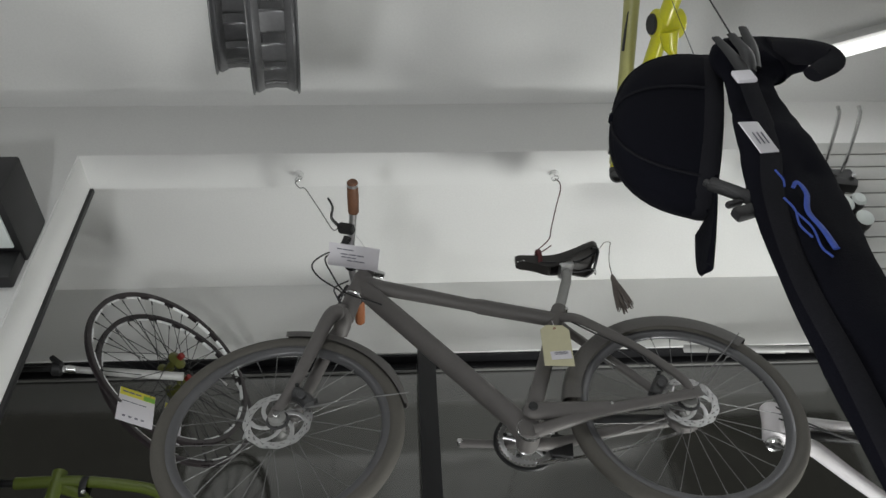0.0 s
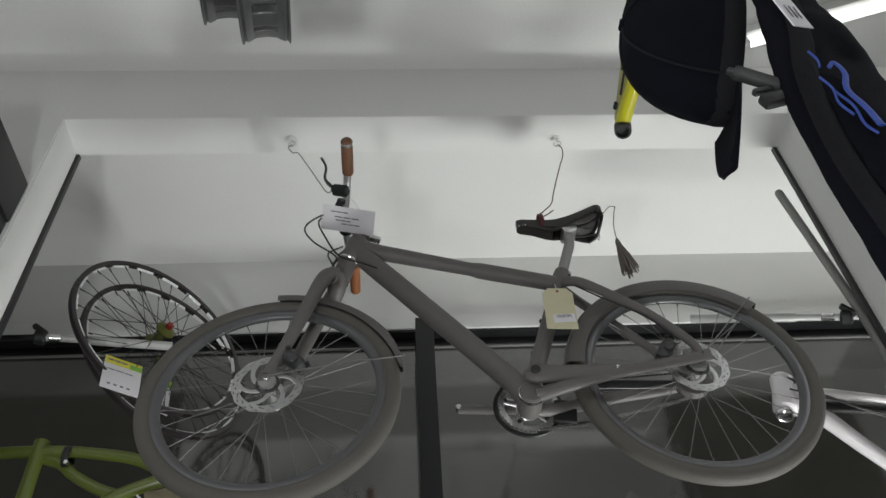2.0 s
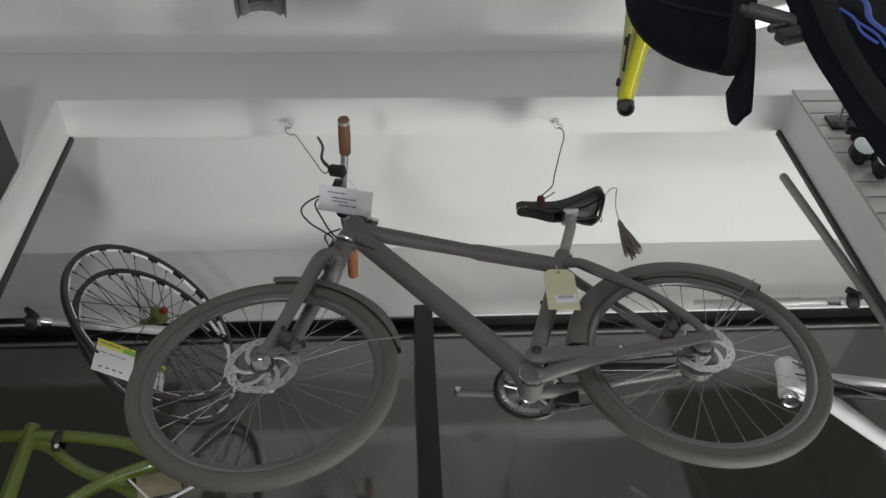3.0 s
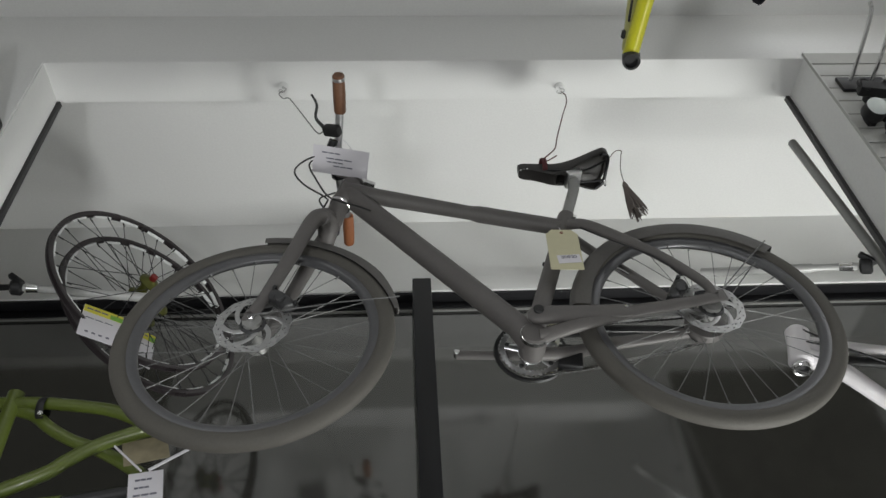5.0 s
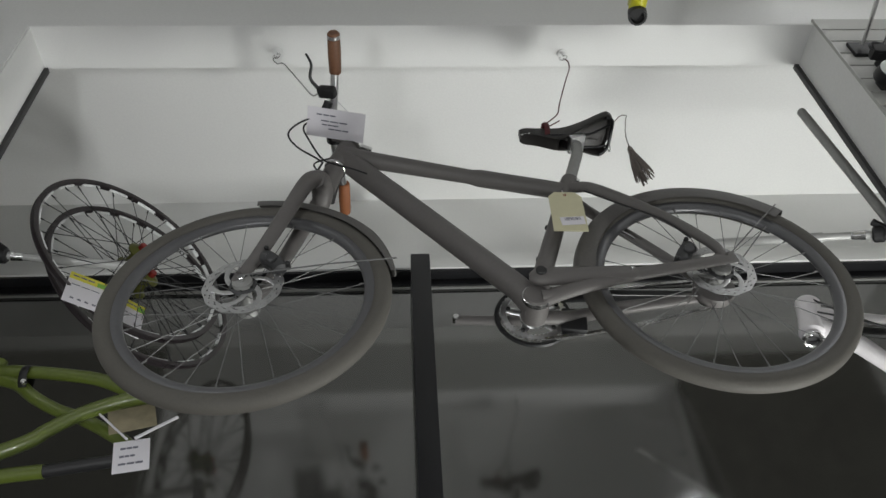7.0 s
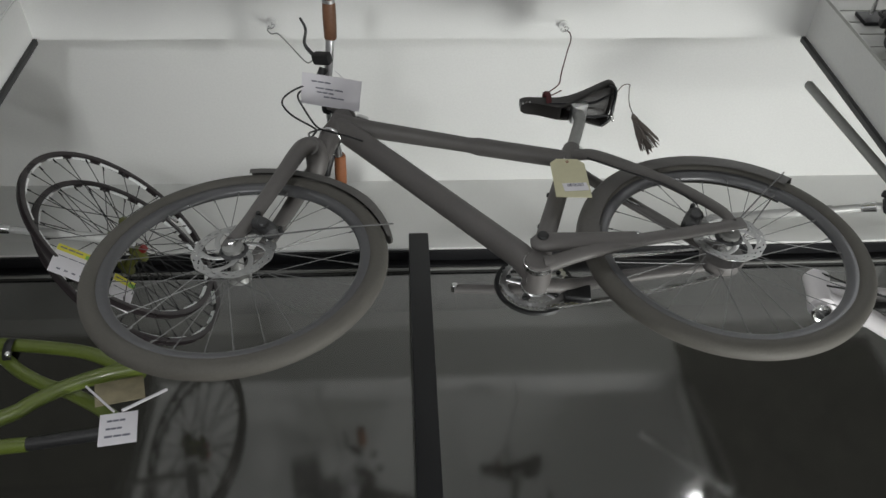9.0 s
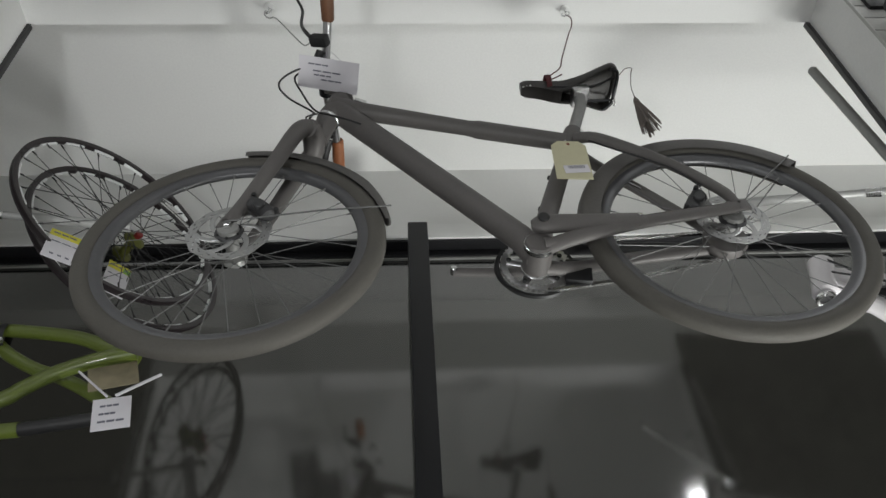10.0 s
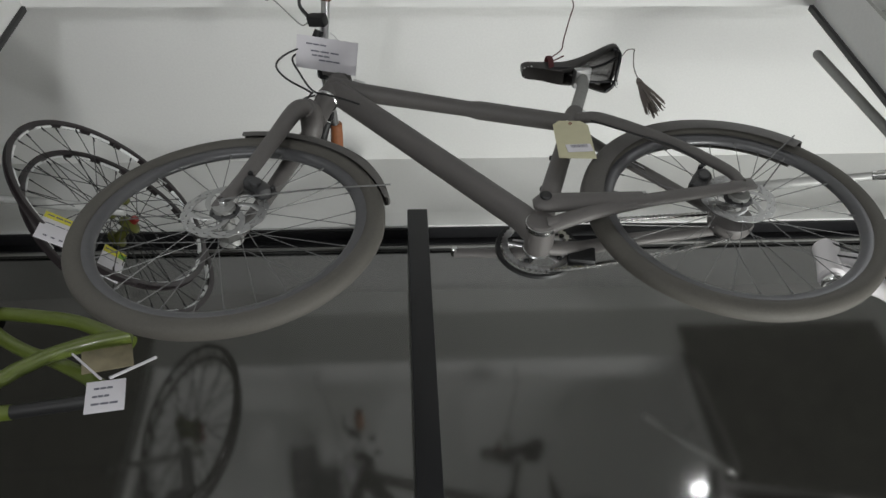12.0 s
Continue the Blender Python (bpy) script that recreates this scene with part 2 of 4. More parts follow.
solid("reveal_lining_west", box(XL, XL + 0.004, YF + 0.004, YB - 0.004, 0, ZS), WHITE, "white painted reveal of the display bay", "wall", **ST)
solid("trim_over_window", box(-2.15, 2.35, YW - 0.012, YW, 3.463, 3.535, 0.002), WHITE, "white painted trim above the shop window", "trim", **ST)
solid("corner_strip_west", box(XL + 0.002, XL + 0.016, YB - 0.006, YB + 0.012, 0, ZS - 0.002, 0.002), BLACKPL, "black edge strip on the bay corner", "trim", **ST)
solid("corner_strip_east", box(XR - 0.016, XR - 0.002, YB - 0.006, YB + 0.012, 0, ZS - 0.002, 0.002), BLACKPL, "black edge strip on the bay corner", "trim", **ST)
# dark boards added behind the piers to darken what the glass reflects
solid("dark_panel_east", box(XR + 0.004, 2.35, YB, YB + 0.014, 0, 3.75), DARKWALL, "dark board added behind the wall to darken its reflection in the glass", "panel", **ST)
solid("dark_panel_west", box(-2.15, XL - 0.02, YB, YB + 0.014, 0, ZC), DARKWALL, "dark board added behind the wall to darken its reflection in the glass", "panel", **ST)
win = thing("window_1", (0.1, YG, 0), "large dark shop window at night with black frame", "window", kind="structure")
part("window_frame", box(-2.15, 2.35, 2.703, YG + 0.03, 3.421, 3.4525, 0.0015, box(-2.15, 2.35, YW - 0.003, YG + 0.03, 3.4525, 3.4625, 0.0015)), BLACKMETAL, win, "black window head")
part("bead", box(-2.15, 2.35, 2.709, YG - 0.001, 3.412, 3.4208, 0.001), GREYPIPE, win, "thin grey glazing bead")
part("mullion", box(0.072, 0.142, 2.52, YG - 0.006, 0.1, 3.408, 0.004), BLACKMETAL, win, "black window post")
part("window_sill", box(-2.15, 2.35, 2.62, 3.0, 0.0, 0.1, 0.004), WHITE, win)
pn = part("pane", box(-2.15, 2.35, YG, YG + 0.008, 0.1, 3.4205), GLASS, win, "dark reflecting glass", smooth=False)
pn.data.materials.append(CLEAR)
for f in pn.data.polygons:
    f.material_index = 0 if f.normal.y < -0.5 else 1

# slatwall on the east pier, with grooves between its boards
sw = thing("slatwall", (XR, YF, 1.6), "pale grey slatwall panel with dark grooves", "slatwall", kind="structure")
part("backing", box(XR, 3.2, YF - 0.003, YF - 0.001, 1.6, 3.60), GROOVE, sw, "dark groove backing")
part("edge_trim", box(XR - 0.001, XR + 0.004, YF - 0.0105, YF - 0.0005, 1.6, 3.600, 0.001), SLAT, sw, "thin grey edge trim")
pitch = 0.0715
base = finish("slat", box(XR + 0.004, 3.2, YF - 0.010, YF - 0.0035, 0.0032, pitch - 0.0032, 0.0015), SLAT, loc=(XR, YF, 0))
for k in range(27):
    ob = new("slat", base)
    ob.parent, ob.location = sw, (0, 0, 3.60 - (k + 1) * pitch - 1.6)


# ---- the grey bicycle ----
Y0 = 1.79
FW, RW, RO = Vector((-0.312, 1.782, 2.512)), Vector((0.768, 1.797, 2.546)), 0.322
bike = thing("bicycle", (0.3, Y0, 2.2), "matt grey city bicycle hung by wires from the beam", "bicycle")


def spokes(centre, axis, hub_r, rim_r, half, count, parent, wire, phase=0.0, radius=0.0011, name="spoke"):
    """Crossed wire spokes; alike spokes share one mesh."""
    a = Vector(axis).normalized()
    u = a.cross(Vector((0, 0, 1))).normalized()
    v = a.cross(u)
    base = Vector(root_of(parent).location)
    meshes = {}
    for k in range(count):
        s = 1 if k % 2 else -1
        lead = 0.95 if (k // 2) % 2 else -0.95
        key = (s, lead > 0)
        if key not in meshes:
            p0 = Vector((hub_r * math.cos(lead), hub_r * math.sin(lead), s * half))
            p1 = Vector((rim_r, 0, s * 0.004))
            bm = sweep([p0, p1], radius, 5)
            bm2 = sweep([p1 - Vector((0.014, 0, 0)), p1 + Vector((0.002, 0, 0))], radius * 1.9, 6, bm)
            meshes[key] = finish(name, bm2, wire)
        t = phase + 2 * math.pi * k / count
        rot = Matrix((u, v, a)).transposed().to_4x4() @ Matrix.Rotation(t, 4, "Z")
        ob = new(name, meshes[key])
        ob.parent = parent
        ob.matrix_local = Matrix.Translation(Vector(centre) - base) @ rot


def rotor(centre, radius, parent):
    """A disc rotor: broad drilled ring, curved arms and a bolted carrier."""
    c = Vector(centre)
    bm = bmesh.new()
    n = 144
    rows = [radius, radius - 0.0035, radius - 0.0065, radius - 0.0095, radius - 0.0125, radius - 0.0155, radius - 0.0195]
    def at(j, k, h):
        t = 2 * math.pi * k / n
        r = rows[j] + (0.0012 * math.sin(12 * t) if j == 0 else 0)
        return bm.verts.new(c + Vector((r * math.cos(t), h, r * math.sin(t))))
    grid = [[[at(j, k, h) for k in range(n)] for j in range(7)] for h in (-0.001, 0.001)]
    hole = lambda j, k: (j in (1, 3, 5 - 1) and (k % n + 2 * j) % 8 in (0, 1)) if 0 <= j < 6 else True
    for j in range(6):
        for k in range(n):
            if hole(j, k):
                continue
            q = (k + 1) % n
            for g in grid:
                bm.faces.new((g[j][k], g[j][q], g[j + 1][q], g[j + 1][k]))
            for a, b, open_ in (((j, k), (j, q), hole(j - 1, k)), ((j + 1, k), (j + 1, q), hole(j + 1, k)), ((j, k), (j + 1, k), hole(j, (k - 1) % n)), ((j, q), (j + 1, q), hole(j, q))):
                if open_:
                    bm.faces.new((grid[0][a[0]][a[1]], grid[0][b[0]][b[1]], grid[1][b[0]][b[1]], grid[1][a[0]][a[1]]))
    for i in range(6):
        t0 = 2 * math.pi * i / 6
        pts = []
        for q in range(9):
            f = q / 8
            r = radius - 0.017 + (0.026 - radius + 0.017) * f
            t = t0 + 0.85 * f
            pts.append(c + Vector((r * math.cos(t), 0, r * math.sin(t))))
        sweep(pts, [0.0075 - 0.002 * math.sin(math.pi * q / 8) for q in range(9)], 6, bm, flat=0.16)
    part("rotor", bm, ROTOR, parent, "drilled steel brake disc", smooth=False)
    hub = part("carrier", lathe([(0.010, -0.006), (0.018, -0.006), (0.029, -0.003), (0.031, 0), (0.029, 0.003), (0.010, 0.003)], c, (0, 1, 0), 28), CALIPER, parent, "dark disc carrier")
    part("lock_ring", lathe([(0.012, -0.0105), (0.019, -0.0100), (0.020, -0.006), (0.012, -0.006)], c, (0, 1, 0), 28), STEEL, hub)
    for i in range(6):
        t = 2 * math.pi * (i + 0.5) / 6
        part("bolt", drum(c + Vector((0.0245 * math.cos(t), -0.005, 0.0245 * math.sin(t))), (0, 1, 0), 0.0030, 0.004, 10), BLACKPL, hub)
    part("axle_nut", drum(c + Vector((0, -0.020, 0)), (0, 1, 0), 0.0085, 0.016, 6), STEEL, hub, "bright axle nut")


def lean(ob, c, tip, turn):
    """Leans a part of the bicycle about the point c."""
    at = Matrix.Translation(Vector(c) - bike.location)
    ob.matrix_local = at @ Matrix.Rotation(radians(turn), 4, "Z") @ Matrix.Rotation(radians(-tip), 4, "X") @ at.inverted()


def bike_wheel(c, parent, disc_r, RO):
    w = part("wheel", lathe([(RO - 0.037, -0.0125), (RO - 0.048, -0.0118), (RO - 0.058, -0.0075), (RO - 0.061, -0.003), (RO - 0.061, 0.003), (RO - 0.058, 0.0075), (RO - 0.048, 0.0118), (RO - 0.037, 0.0125),
                             (RO - 0.033, 0.010), (RO - 0.033, -0.010)], c, (0, 1, 0), 96), RIMGREY, parent, "grey alloy rim")
    tyre = []
    for k in range(18):
        a = 2 * math.pi * k / 18
        r = 0.0212
        tread = 0.0008 if k % 2 and abs(math.sin(a)) < 0.8 and math.cos(a) > 0 else 0
        tyre.append((RO - r + (r + tread) * math.cos(a), (r + tread) * math.sin(a)))
    part("tyre", lathe(tyre, c, (0, 1, 0), 120), RUBBER, w, "grey rubber tyre")
    part("hub", lathe([(0.006, -0.052), (0.022, -0.05), (0.024, -0.03), (0.016, -0.026), (0.014, 0.02), (0.024, 0.028), (0.026, 0.04), (0.006, 0.052)], c, (0, 1, 0), 28), GREYPIPE, w)
    spokes(c, (0, 1, 0), 0.022, RO - 0.058, 0.028, 28, w, SPOKE, 0.1, 0.0010)
    rotor(c + Vector((0, -0.036, 0)), disc_r, w)
    part("axle", drum(c + Vector((0, -0.003, 0)), (0, 1, 0), 0.007, 0.125, 16), SPOKE, w)
    va = 2.35
    vd = Vector((math.cos(va), 0, math.sin(va)))
    part("valve", sweep([c + vd * (RO - 0.060), c + vd * (RO - 0.098)], 0.0028, 8), STEEL, w)
    return w


lean(bike_wheel(FW, bike, 0.088, 0.324), FW, 4.5, -2.5)
lean(bike_wheel(RW, bike, 0.080, 0.3215), RW, 1.7, 0.0)

HT, HB = Vector((-0.106, Y0, 3.064)), Vector((-0.134, Y0, 2.985))
ST_T, BB = Vector((0.470, Y0, 2.885)), Vector((0.331, Y0, 2.474))
part("head_tube", sweep([HT, HT.lerp(HB, 0.1), HT.lerp(HB, 0.5), HT.lerp(HB, 0.9), HB], [0.029, 0.030, 0.027, 0.030, 0.029], 24), BIKE, bike)
part("headset_ring", drum(HB.lerp(HT, -0.07), HT - HB, 0.0300, 0.009), STEEL, bike, "silver headset ring")
part("steerer", sweep([HB.lerp(HT, -0.08), (-0.146, Y0, 2.945), (-0.160, Y0, 2.900)], [0.0265, 0.0265, 0.029], 22), BIKE, bike)
part("headset_cap", drum(HT.lerp(HB, -0.04), HT - HB, 0.026, 0.012), BIKE, bike)
part("top_tube", sweep([(-0.125, Y0, 3.038), (-0.05, Y0, 3.018), (0.215, Y0, 2.941), (0.225, Y0, 2.938), (0.243, Y0, 2.933), (0.46, Y0, 2.874)],
                       [0.031, 0.0235, 0.0195, 0.020, 0.0232, 0.0225], 24), BIKE, bike)
part("down_tube", sweep([(-0.116, Y0, 3.022), (-0.098, Y0, 3.004), (0.02, Y0, 2.865), (0.30, Y0, 2.530), (0.333, Y0, 2.470)], [0.029, 0.030, 0.030, 0.030, 0.032], 28), BIKE, bike)
part("seat_tube", sweep([BB, (0.356, Y0, 2.56), ST_T.lerp(BB, 0.08), ST_T, (0.478, Y0, 2.906)], [0.024, 0.0225, 0.0215, 0.024, 0.024], 22), BIKE, bike)
clamp = part("seat_clamp", drum((0.480, Y0, 2.912), (0.33, 0, 0.94), 0.0225, 0.018), BIKE, bike)
part("clamp_bolt", sweep([(0.500, Y0 - 0.014, 2.905), (0.500, Y0 + 0.014, 2.905)], 0.005, 10), STEEL, clamp)
part("seat_post", sweep([(0.476, Y0, 2.90), (0.523, Y0, 3.035), (0.527, Y0, 3.075)], 0.0155, 18), GREYPIPE, bike, "grey seat post")
part("bottom_bracket", drum(BB, (0, 1, 0), 0.031, 0.082, edge=0.004), BIKE, bike)
part("bracket_ring", lathe([(0.0305, -0.036), (0.0325, -0.035), (0.0325, -0.024), (0.0305, -0.023)], BB, (0, 1, 0), 32), STEEL, bike, "bright bearing band")
part("bracket_band", lathe([(0.0305, 0.034), (0.0320, 0.035), (0.0320, 0.040), (0.0305, 0.041)], BB, (0, 1, 0), 32), STEEL, bike)
# bottle bosses
for z in (0.35, 0.62):
    q = BB.lerp(ST_T, z)
    part("boss", drum(q + Vector((-0.021, 0, 0.006)), (-0.94, 0, 0.33), 0.006, 0.012, 12), BLACKPL, bike)

# fork: crown and two bent blades
part("fork_crown", sweep([(-0.175, Y0 - 0.05, 2.875), (-0.168, Y0 - 0.03, 2.894), (-0.165, Y0, 2.90), (-0.168, Y0 + 0.03, 2.894), (-0.175, Y0 + 0.05, 2.875)], [0.021, 0.026, 0.029, 0.026, 0.021], 18), BIKE, bike)
for s in (-1, 1):
    blade = part("fork_blade", sweep(smooth_path([(-0.168, Y0 + s * 0.036, 2.893), (-0.196, Y0 + s * 0.054, 2.858), (-0.235, Y0 + s * 0.057, 2.745), (-0.285, Y0 + s * 0.056, 2.605), (-0.318, Y0 + s * 0.055, 2.532)]),
                                     [0.024 - 0.011 * k / 32 for k in range(33)], 18), BIKE, bike)
    part("dropout", slab(pose(-0.322, Y0 + s * 0.055, 2.529, 0, 20, 0), 0.026, 0.008, 0.034, 0.003), BIKE, blade)

# rear triangle
for s in (-1, 1):
    part("seat_stay", sweep(smooth_path([(0.478, Y0 + s * 0.018, 2.868), (0.53, Y0 + s * 0.040, 2.833), (0.66, Y0 + s * 0.056, 2.715), (0.752, Y0 + s * 0.060, 2.610), (0.772, Y0 + s * 0.060, 2.560)]),
                            [0.0145 - 0.003 * k / 32 for k in range(33)], 14), BIKE, bike)
    part("chain_stay", sweep(smooth_path([(0.345, Y0 + s * 0.030, 2.468), (0.42, Y0 + s * 0.048, 2.482), (0.54, Y0 + s * 0.054, 2.512), (0.66, Y0 + s * 0.058, 2.532), (0.772, Y0 + s * 0.060, 2.552)]),
                             [0.019 - 0.005 * k / 32 for k in range(33)], 14, flat=0.8), BIKE, bike)
    part("dropout", slab(pose(0.775, Y0 + s * 0.060, 2.556, 0, -10, 0), 0.05, 0.009, 0.032, 0.004), BIKE, bike)
# the flat linkage arm with its pivots, on the side towards the shop
arm = part("linkage_arm", sweep([(0.318, Y0 - 0.050, 2.516), (0.330, Y0 - 0.051, 2.516), (0.345, Y0 - 0.052, 2.516), (0.44, Y0 - 0.056, 2.515), (0.545, Y0 - 0.060, 2.515), (0.564, Y0 - 0.060, 2.515)], [0.012, 0.022, 0.026, 0.0225, 0.0195, 0.012], 18, flat=0.62), BIKE, bike)
part("pivot_bolt", drum((0.343, Y0 - 0.0685, 2.520), (0, 1, 0), 0.0125, 0.008), BLACKPL, arm, "black pivot bolt")
part("arm_bolt", drum((0.548, Y0 - 0.072, 2.519), (0, 1, 0), 0.0045, 0.006, 12), STEEL, arm)

# cranks, ring and chain on the far side
ring = Vector((0.336, Y0 + 0.055, 2.500))
bm = bmesh.new()
teeth = []
for k in range(84):
    t = 2 * math.pi * k / 84
    r = 0.079 if k % 2 else 0.0745
    teeth.append((r * math.cos(t), r * math.sin(t)))
rows = [[bm.verts.new(ring + Vector((f * x, h, f * z))) for x, z in teeth] for f, h in ((1, -0.002), (0.84, -0.003), (0.84, 0.003), (1, 0.002))]
for j in range(4):
    for k in range(84):
        bm.faces.new((rows[j][k], rows[j][(k + 1) % 84], rows[(j + 1) % 4][(k + 1) % 84], rows[(j + 1) % 4][k]))
cr = part("chainring", bm, ALU, bike, "silver toothed chainring", smooth=False)
for k in range(5):
    t = 2 * math.pi * k / 5 + 0.4
    part("spider_arm", sweep([ring + Vector((0.015 * math.cos(t), 0, 0.015 * math.sin(t))), ring + Vector((0.068 * math.cos(t), 0, 0.068 * math.sin(t)))], [0.013, 0.008], 8, flat=0.4), ALU, cr)
    part("ring_bolt", drum(ring + Vector((0.060 * math.cos(t), -0.006, 0.060 * math.sin(t))), (0, 1, 0), 0.0055, 0.006, 12), BLACKPL, cr)
part("chain_guard", lathe([(0.080, 0.006), (0.089, 0.004), (0.091, 0.010), (0.086, 0.013)], ring, (0, 1, 0), 64), BLACKPL, bike, "dark chain guard ring")
far_crank = part("crank_arm", sweep([ring + Vector((0, 0.02, 0)), ring + Vector((-0.09, 0.028, 0.008)), ring + Vector((-0.178, 0.032, 0.016))], [0.016, 0.0125, 0.0135], 12, flat=0.6), BIKE, bike)
part("pedal_eye", drum(ring + Vector((-0.178, 0.028, 0.016)), (0, 1, 0), 0.0075, 0.022, 14), STEEL, far_crank)
part("stand_mount", sweep([BB + Vector((0.01, -0.040, -0.004)), BB + Vector((0.045, -0.044, -0.002)), BB + Vector((0.088, -0.046, 0.002))], [0.014, 0.0105, 0.006], 12, flat=0.7), BIKE, bike)
# cassette drum and derailleur cage
part("gear_hub", lathe([(0.01, 0.012), (0.048, 0.016), (0.050, 0.024), (0.047, 0.040), (0.040, 0.046), (0.01, 0.048)], RW, (0, 1, 0), 40), BIKE, bike, "grey gear hub")
part("sprocket", lathe([(0.02, 0.046), (0.041, 0.047), (0.041, 0.050), (0.02, 0.050)], RW, (0, 1, 0), 30), STEEL, bike)


def chain_run(a, b, sag, n):
    """Alternating links along a sagging run."""
    bm = bmesh.new()
    a, b = Vector(a), Vector(b)
    for k in range(n):
        f = (k + 0.5) / n
        p = a.lerp(b, f) + Vector((0, 0, -sag * 4 * f * (1 - f)))
        d = (b - a)
        ang = -math.degrees(math.atan2(d.z, d.x))
        slab(pose(p.x, p.y, p.z, 0, ang, 0), (b - a).length / n * 1.08, 0.008 if k % 2 else 0.005, 0.0075, 0, bm)
    return bm


part("chain", chain_run((0.345, Y0 + 0.056, 2.575), (0.765, Y0 + 0.048, 2.590), 0.004, 66), STEEL, bike, "steel chain, upper run", smooth=False)
part("chain", chain_run((0.345, Y0 + 0.056, 2.424), (0.770, Y0 + 0.048, 2.508), 0.010, 66), STEEL, bike, "steel chain, lower run", smooth=False)
part("chain_guide", slab(pose(0.425, Y0 + 0.052, 2.472, 0, 8, 0), 0.060, 0.022, 0.066, 0.008), BLACKPL, bike, "black chain guide")
part("chain_case", sweep([(0.36, Y0 + 0.072, 2.565), (0.55, Y0 + 0.074, 2.570), (0.75, Y0 + 0.070, 2.562)], [0.016, 0.019, 0.014], 12, flat=0.35), BLACKPL, bike, "black chain case")

# mudguards: curved strips with rolled edges
def mudguard(c, a0, a1, parent, label, r, half=0.031, flare=0.0, deep=0.013):
    bm = bmesh.new()
    n = 44
    prof = [(-deep, -half), (0.002, -half * 0.98), (0.009, -half * 0.85), (0.014, -half * 0.5), (0.016, 0), (0.014, half * 0.5), (0.009, half * 0.85), (0.002, half * 0.98), (-deep, half)]
    rows = []
    for k in range(n + 1):
        t = radians(a0 + (a1 - a0) * k / n)
        d = Vector((math.cos(t), 0, math.sin(t)))
        rows.append([[bm.verts.new(c + d * (r + h * min(1, 0.3 + 2.4 * k / n if flare else 1) + o + flare * max(1 - k / n * 1.6, 0) ** 1.5) + Vector((0, w * min(1, 0.45 + 2.0 * k / n if flare else 1), 0))) for h, w in prof] for o in (-0.0015, 0.0015)])
    m = len(prof)
    for k in range(n):
        for o in (0, 1):
            for j in range(m - 1):
                bm.faces.new((rows[k][o][j], rows[k][o][j + 1], rows[k + 1][o][j + 1], rows[k + 1][o][j]))
        for j in (0, m - 1):
            bm.faces.new((rows[k][0][j], rows[k][1][j], rows[k + 1][1][j], rows[k + 1][0][j]))
    for k in (0, n):
        for j in range(m - 1):
            bm.faces.new((rows[k][0][j], rows[k][0][j + 1], rows[k][1][j + 1], rows[k][1][j]))
    return part("mudguard", bm, FENDER, parent, label)


mr = mudguard(RW, 44, 174, bike, "dark grey rear mudguard", 0.3165, 0.0285, deep=0.031)
lean(mr, RW, 1.7, 0.0)
mf = mudguard(FW, 10, 92, bike, "dark grey front mudguard", 0.327, 0.0245, 0.006)
lean(mf, FW, 4.5, -2.5)
for s in (-1, 1):
    for a, c, par in ((48, RW, mr), (13, FW, mf)):
        if s > 0 and c is FW:
            continue
        d = Vector((math.cos(radians(a)), 0, math.sin(radians(a))))
        part("stay", sweep([c + Vector((0, s * 0.066, 0)), c + d * (RO * 0.6) + Vector((0, s * 0.050, 0)), c + d * (0.331 if c is RW else 0.345) + Vector((0, s * 0.029, 0))], 0.0018, 6), SPOKE, par)

# brake calipers
for c, a in ((FW, 46), (RW, 148)):
    d = Vector((math.cos(radians(a)), 0, math.sin(radians(a))))
    e = Vector((-d.z, 0, d.x))
    p = c + d * 0.082 + Vector((0, -0.048, 0))
    cal = part("brake_caliper", sweep(smooth_path([p - e * 0.032, p - e * 0.016 + d * 0.005, p + e * 0.016 + d * 0.005, p + e * 0.034]), [0.010, 0.017] + [0.018] * 21 + [0.016, 0.009], 14, flat=0.85), CALIPER, bike, "dark grey disc brake caliper")
    part("piston_cap", drum(p + Vector((0, -0.016, 0)), (0, 1, 0), 0.013, 0.012, 20), CALIPER, cal)
    part("mount", sweep([p - e * 0.040 + d * 0.016, p + e * 0.040 + d * 0.016], 0.006, 10), CALIPER, cal)
    for q in (-0.036, 0.036):
        part("bolt", drum(p + e * q + d * 0.016 + Vector((0, -0.010, 0)), (0, 1, 0), 0.0055, 0.012, 12), BLACKPL, cal)
    part("hose_joint", sweep([p + e * 0.034 + Vector((0, -0.004, 0)), p + e * 0.052 + Vector((0, -0.006, 0.004))], [0.006, 0.0035], 10), BLACKPL, cal)

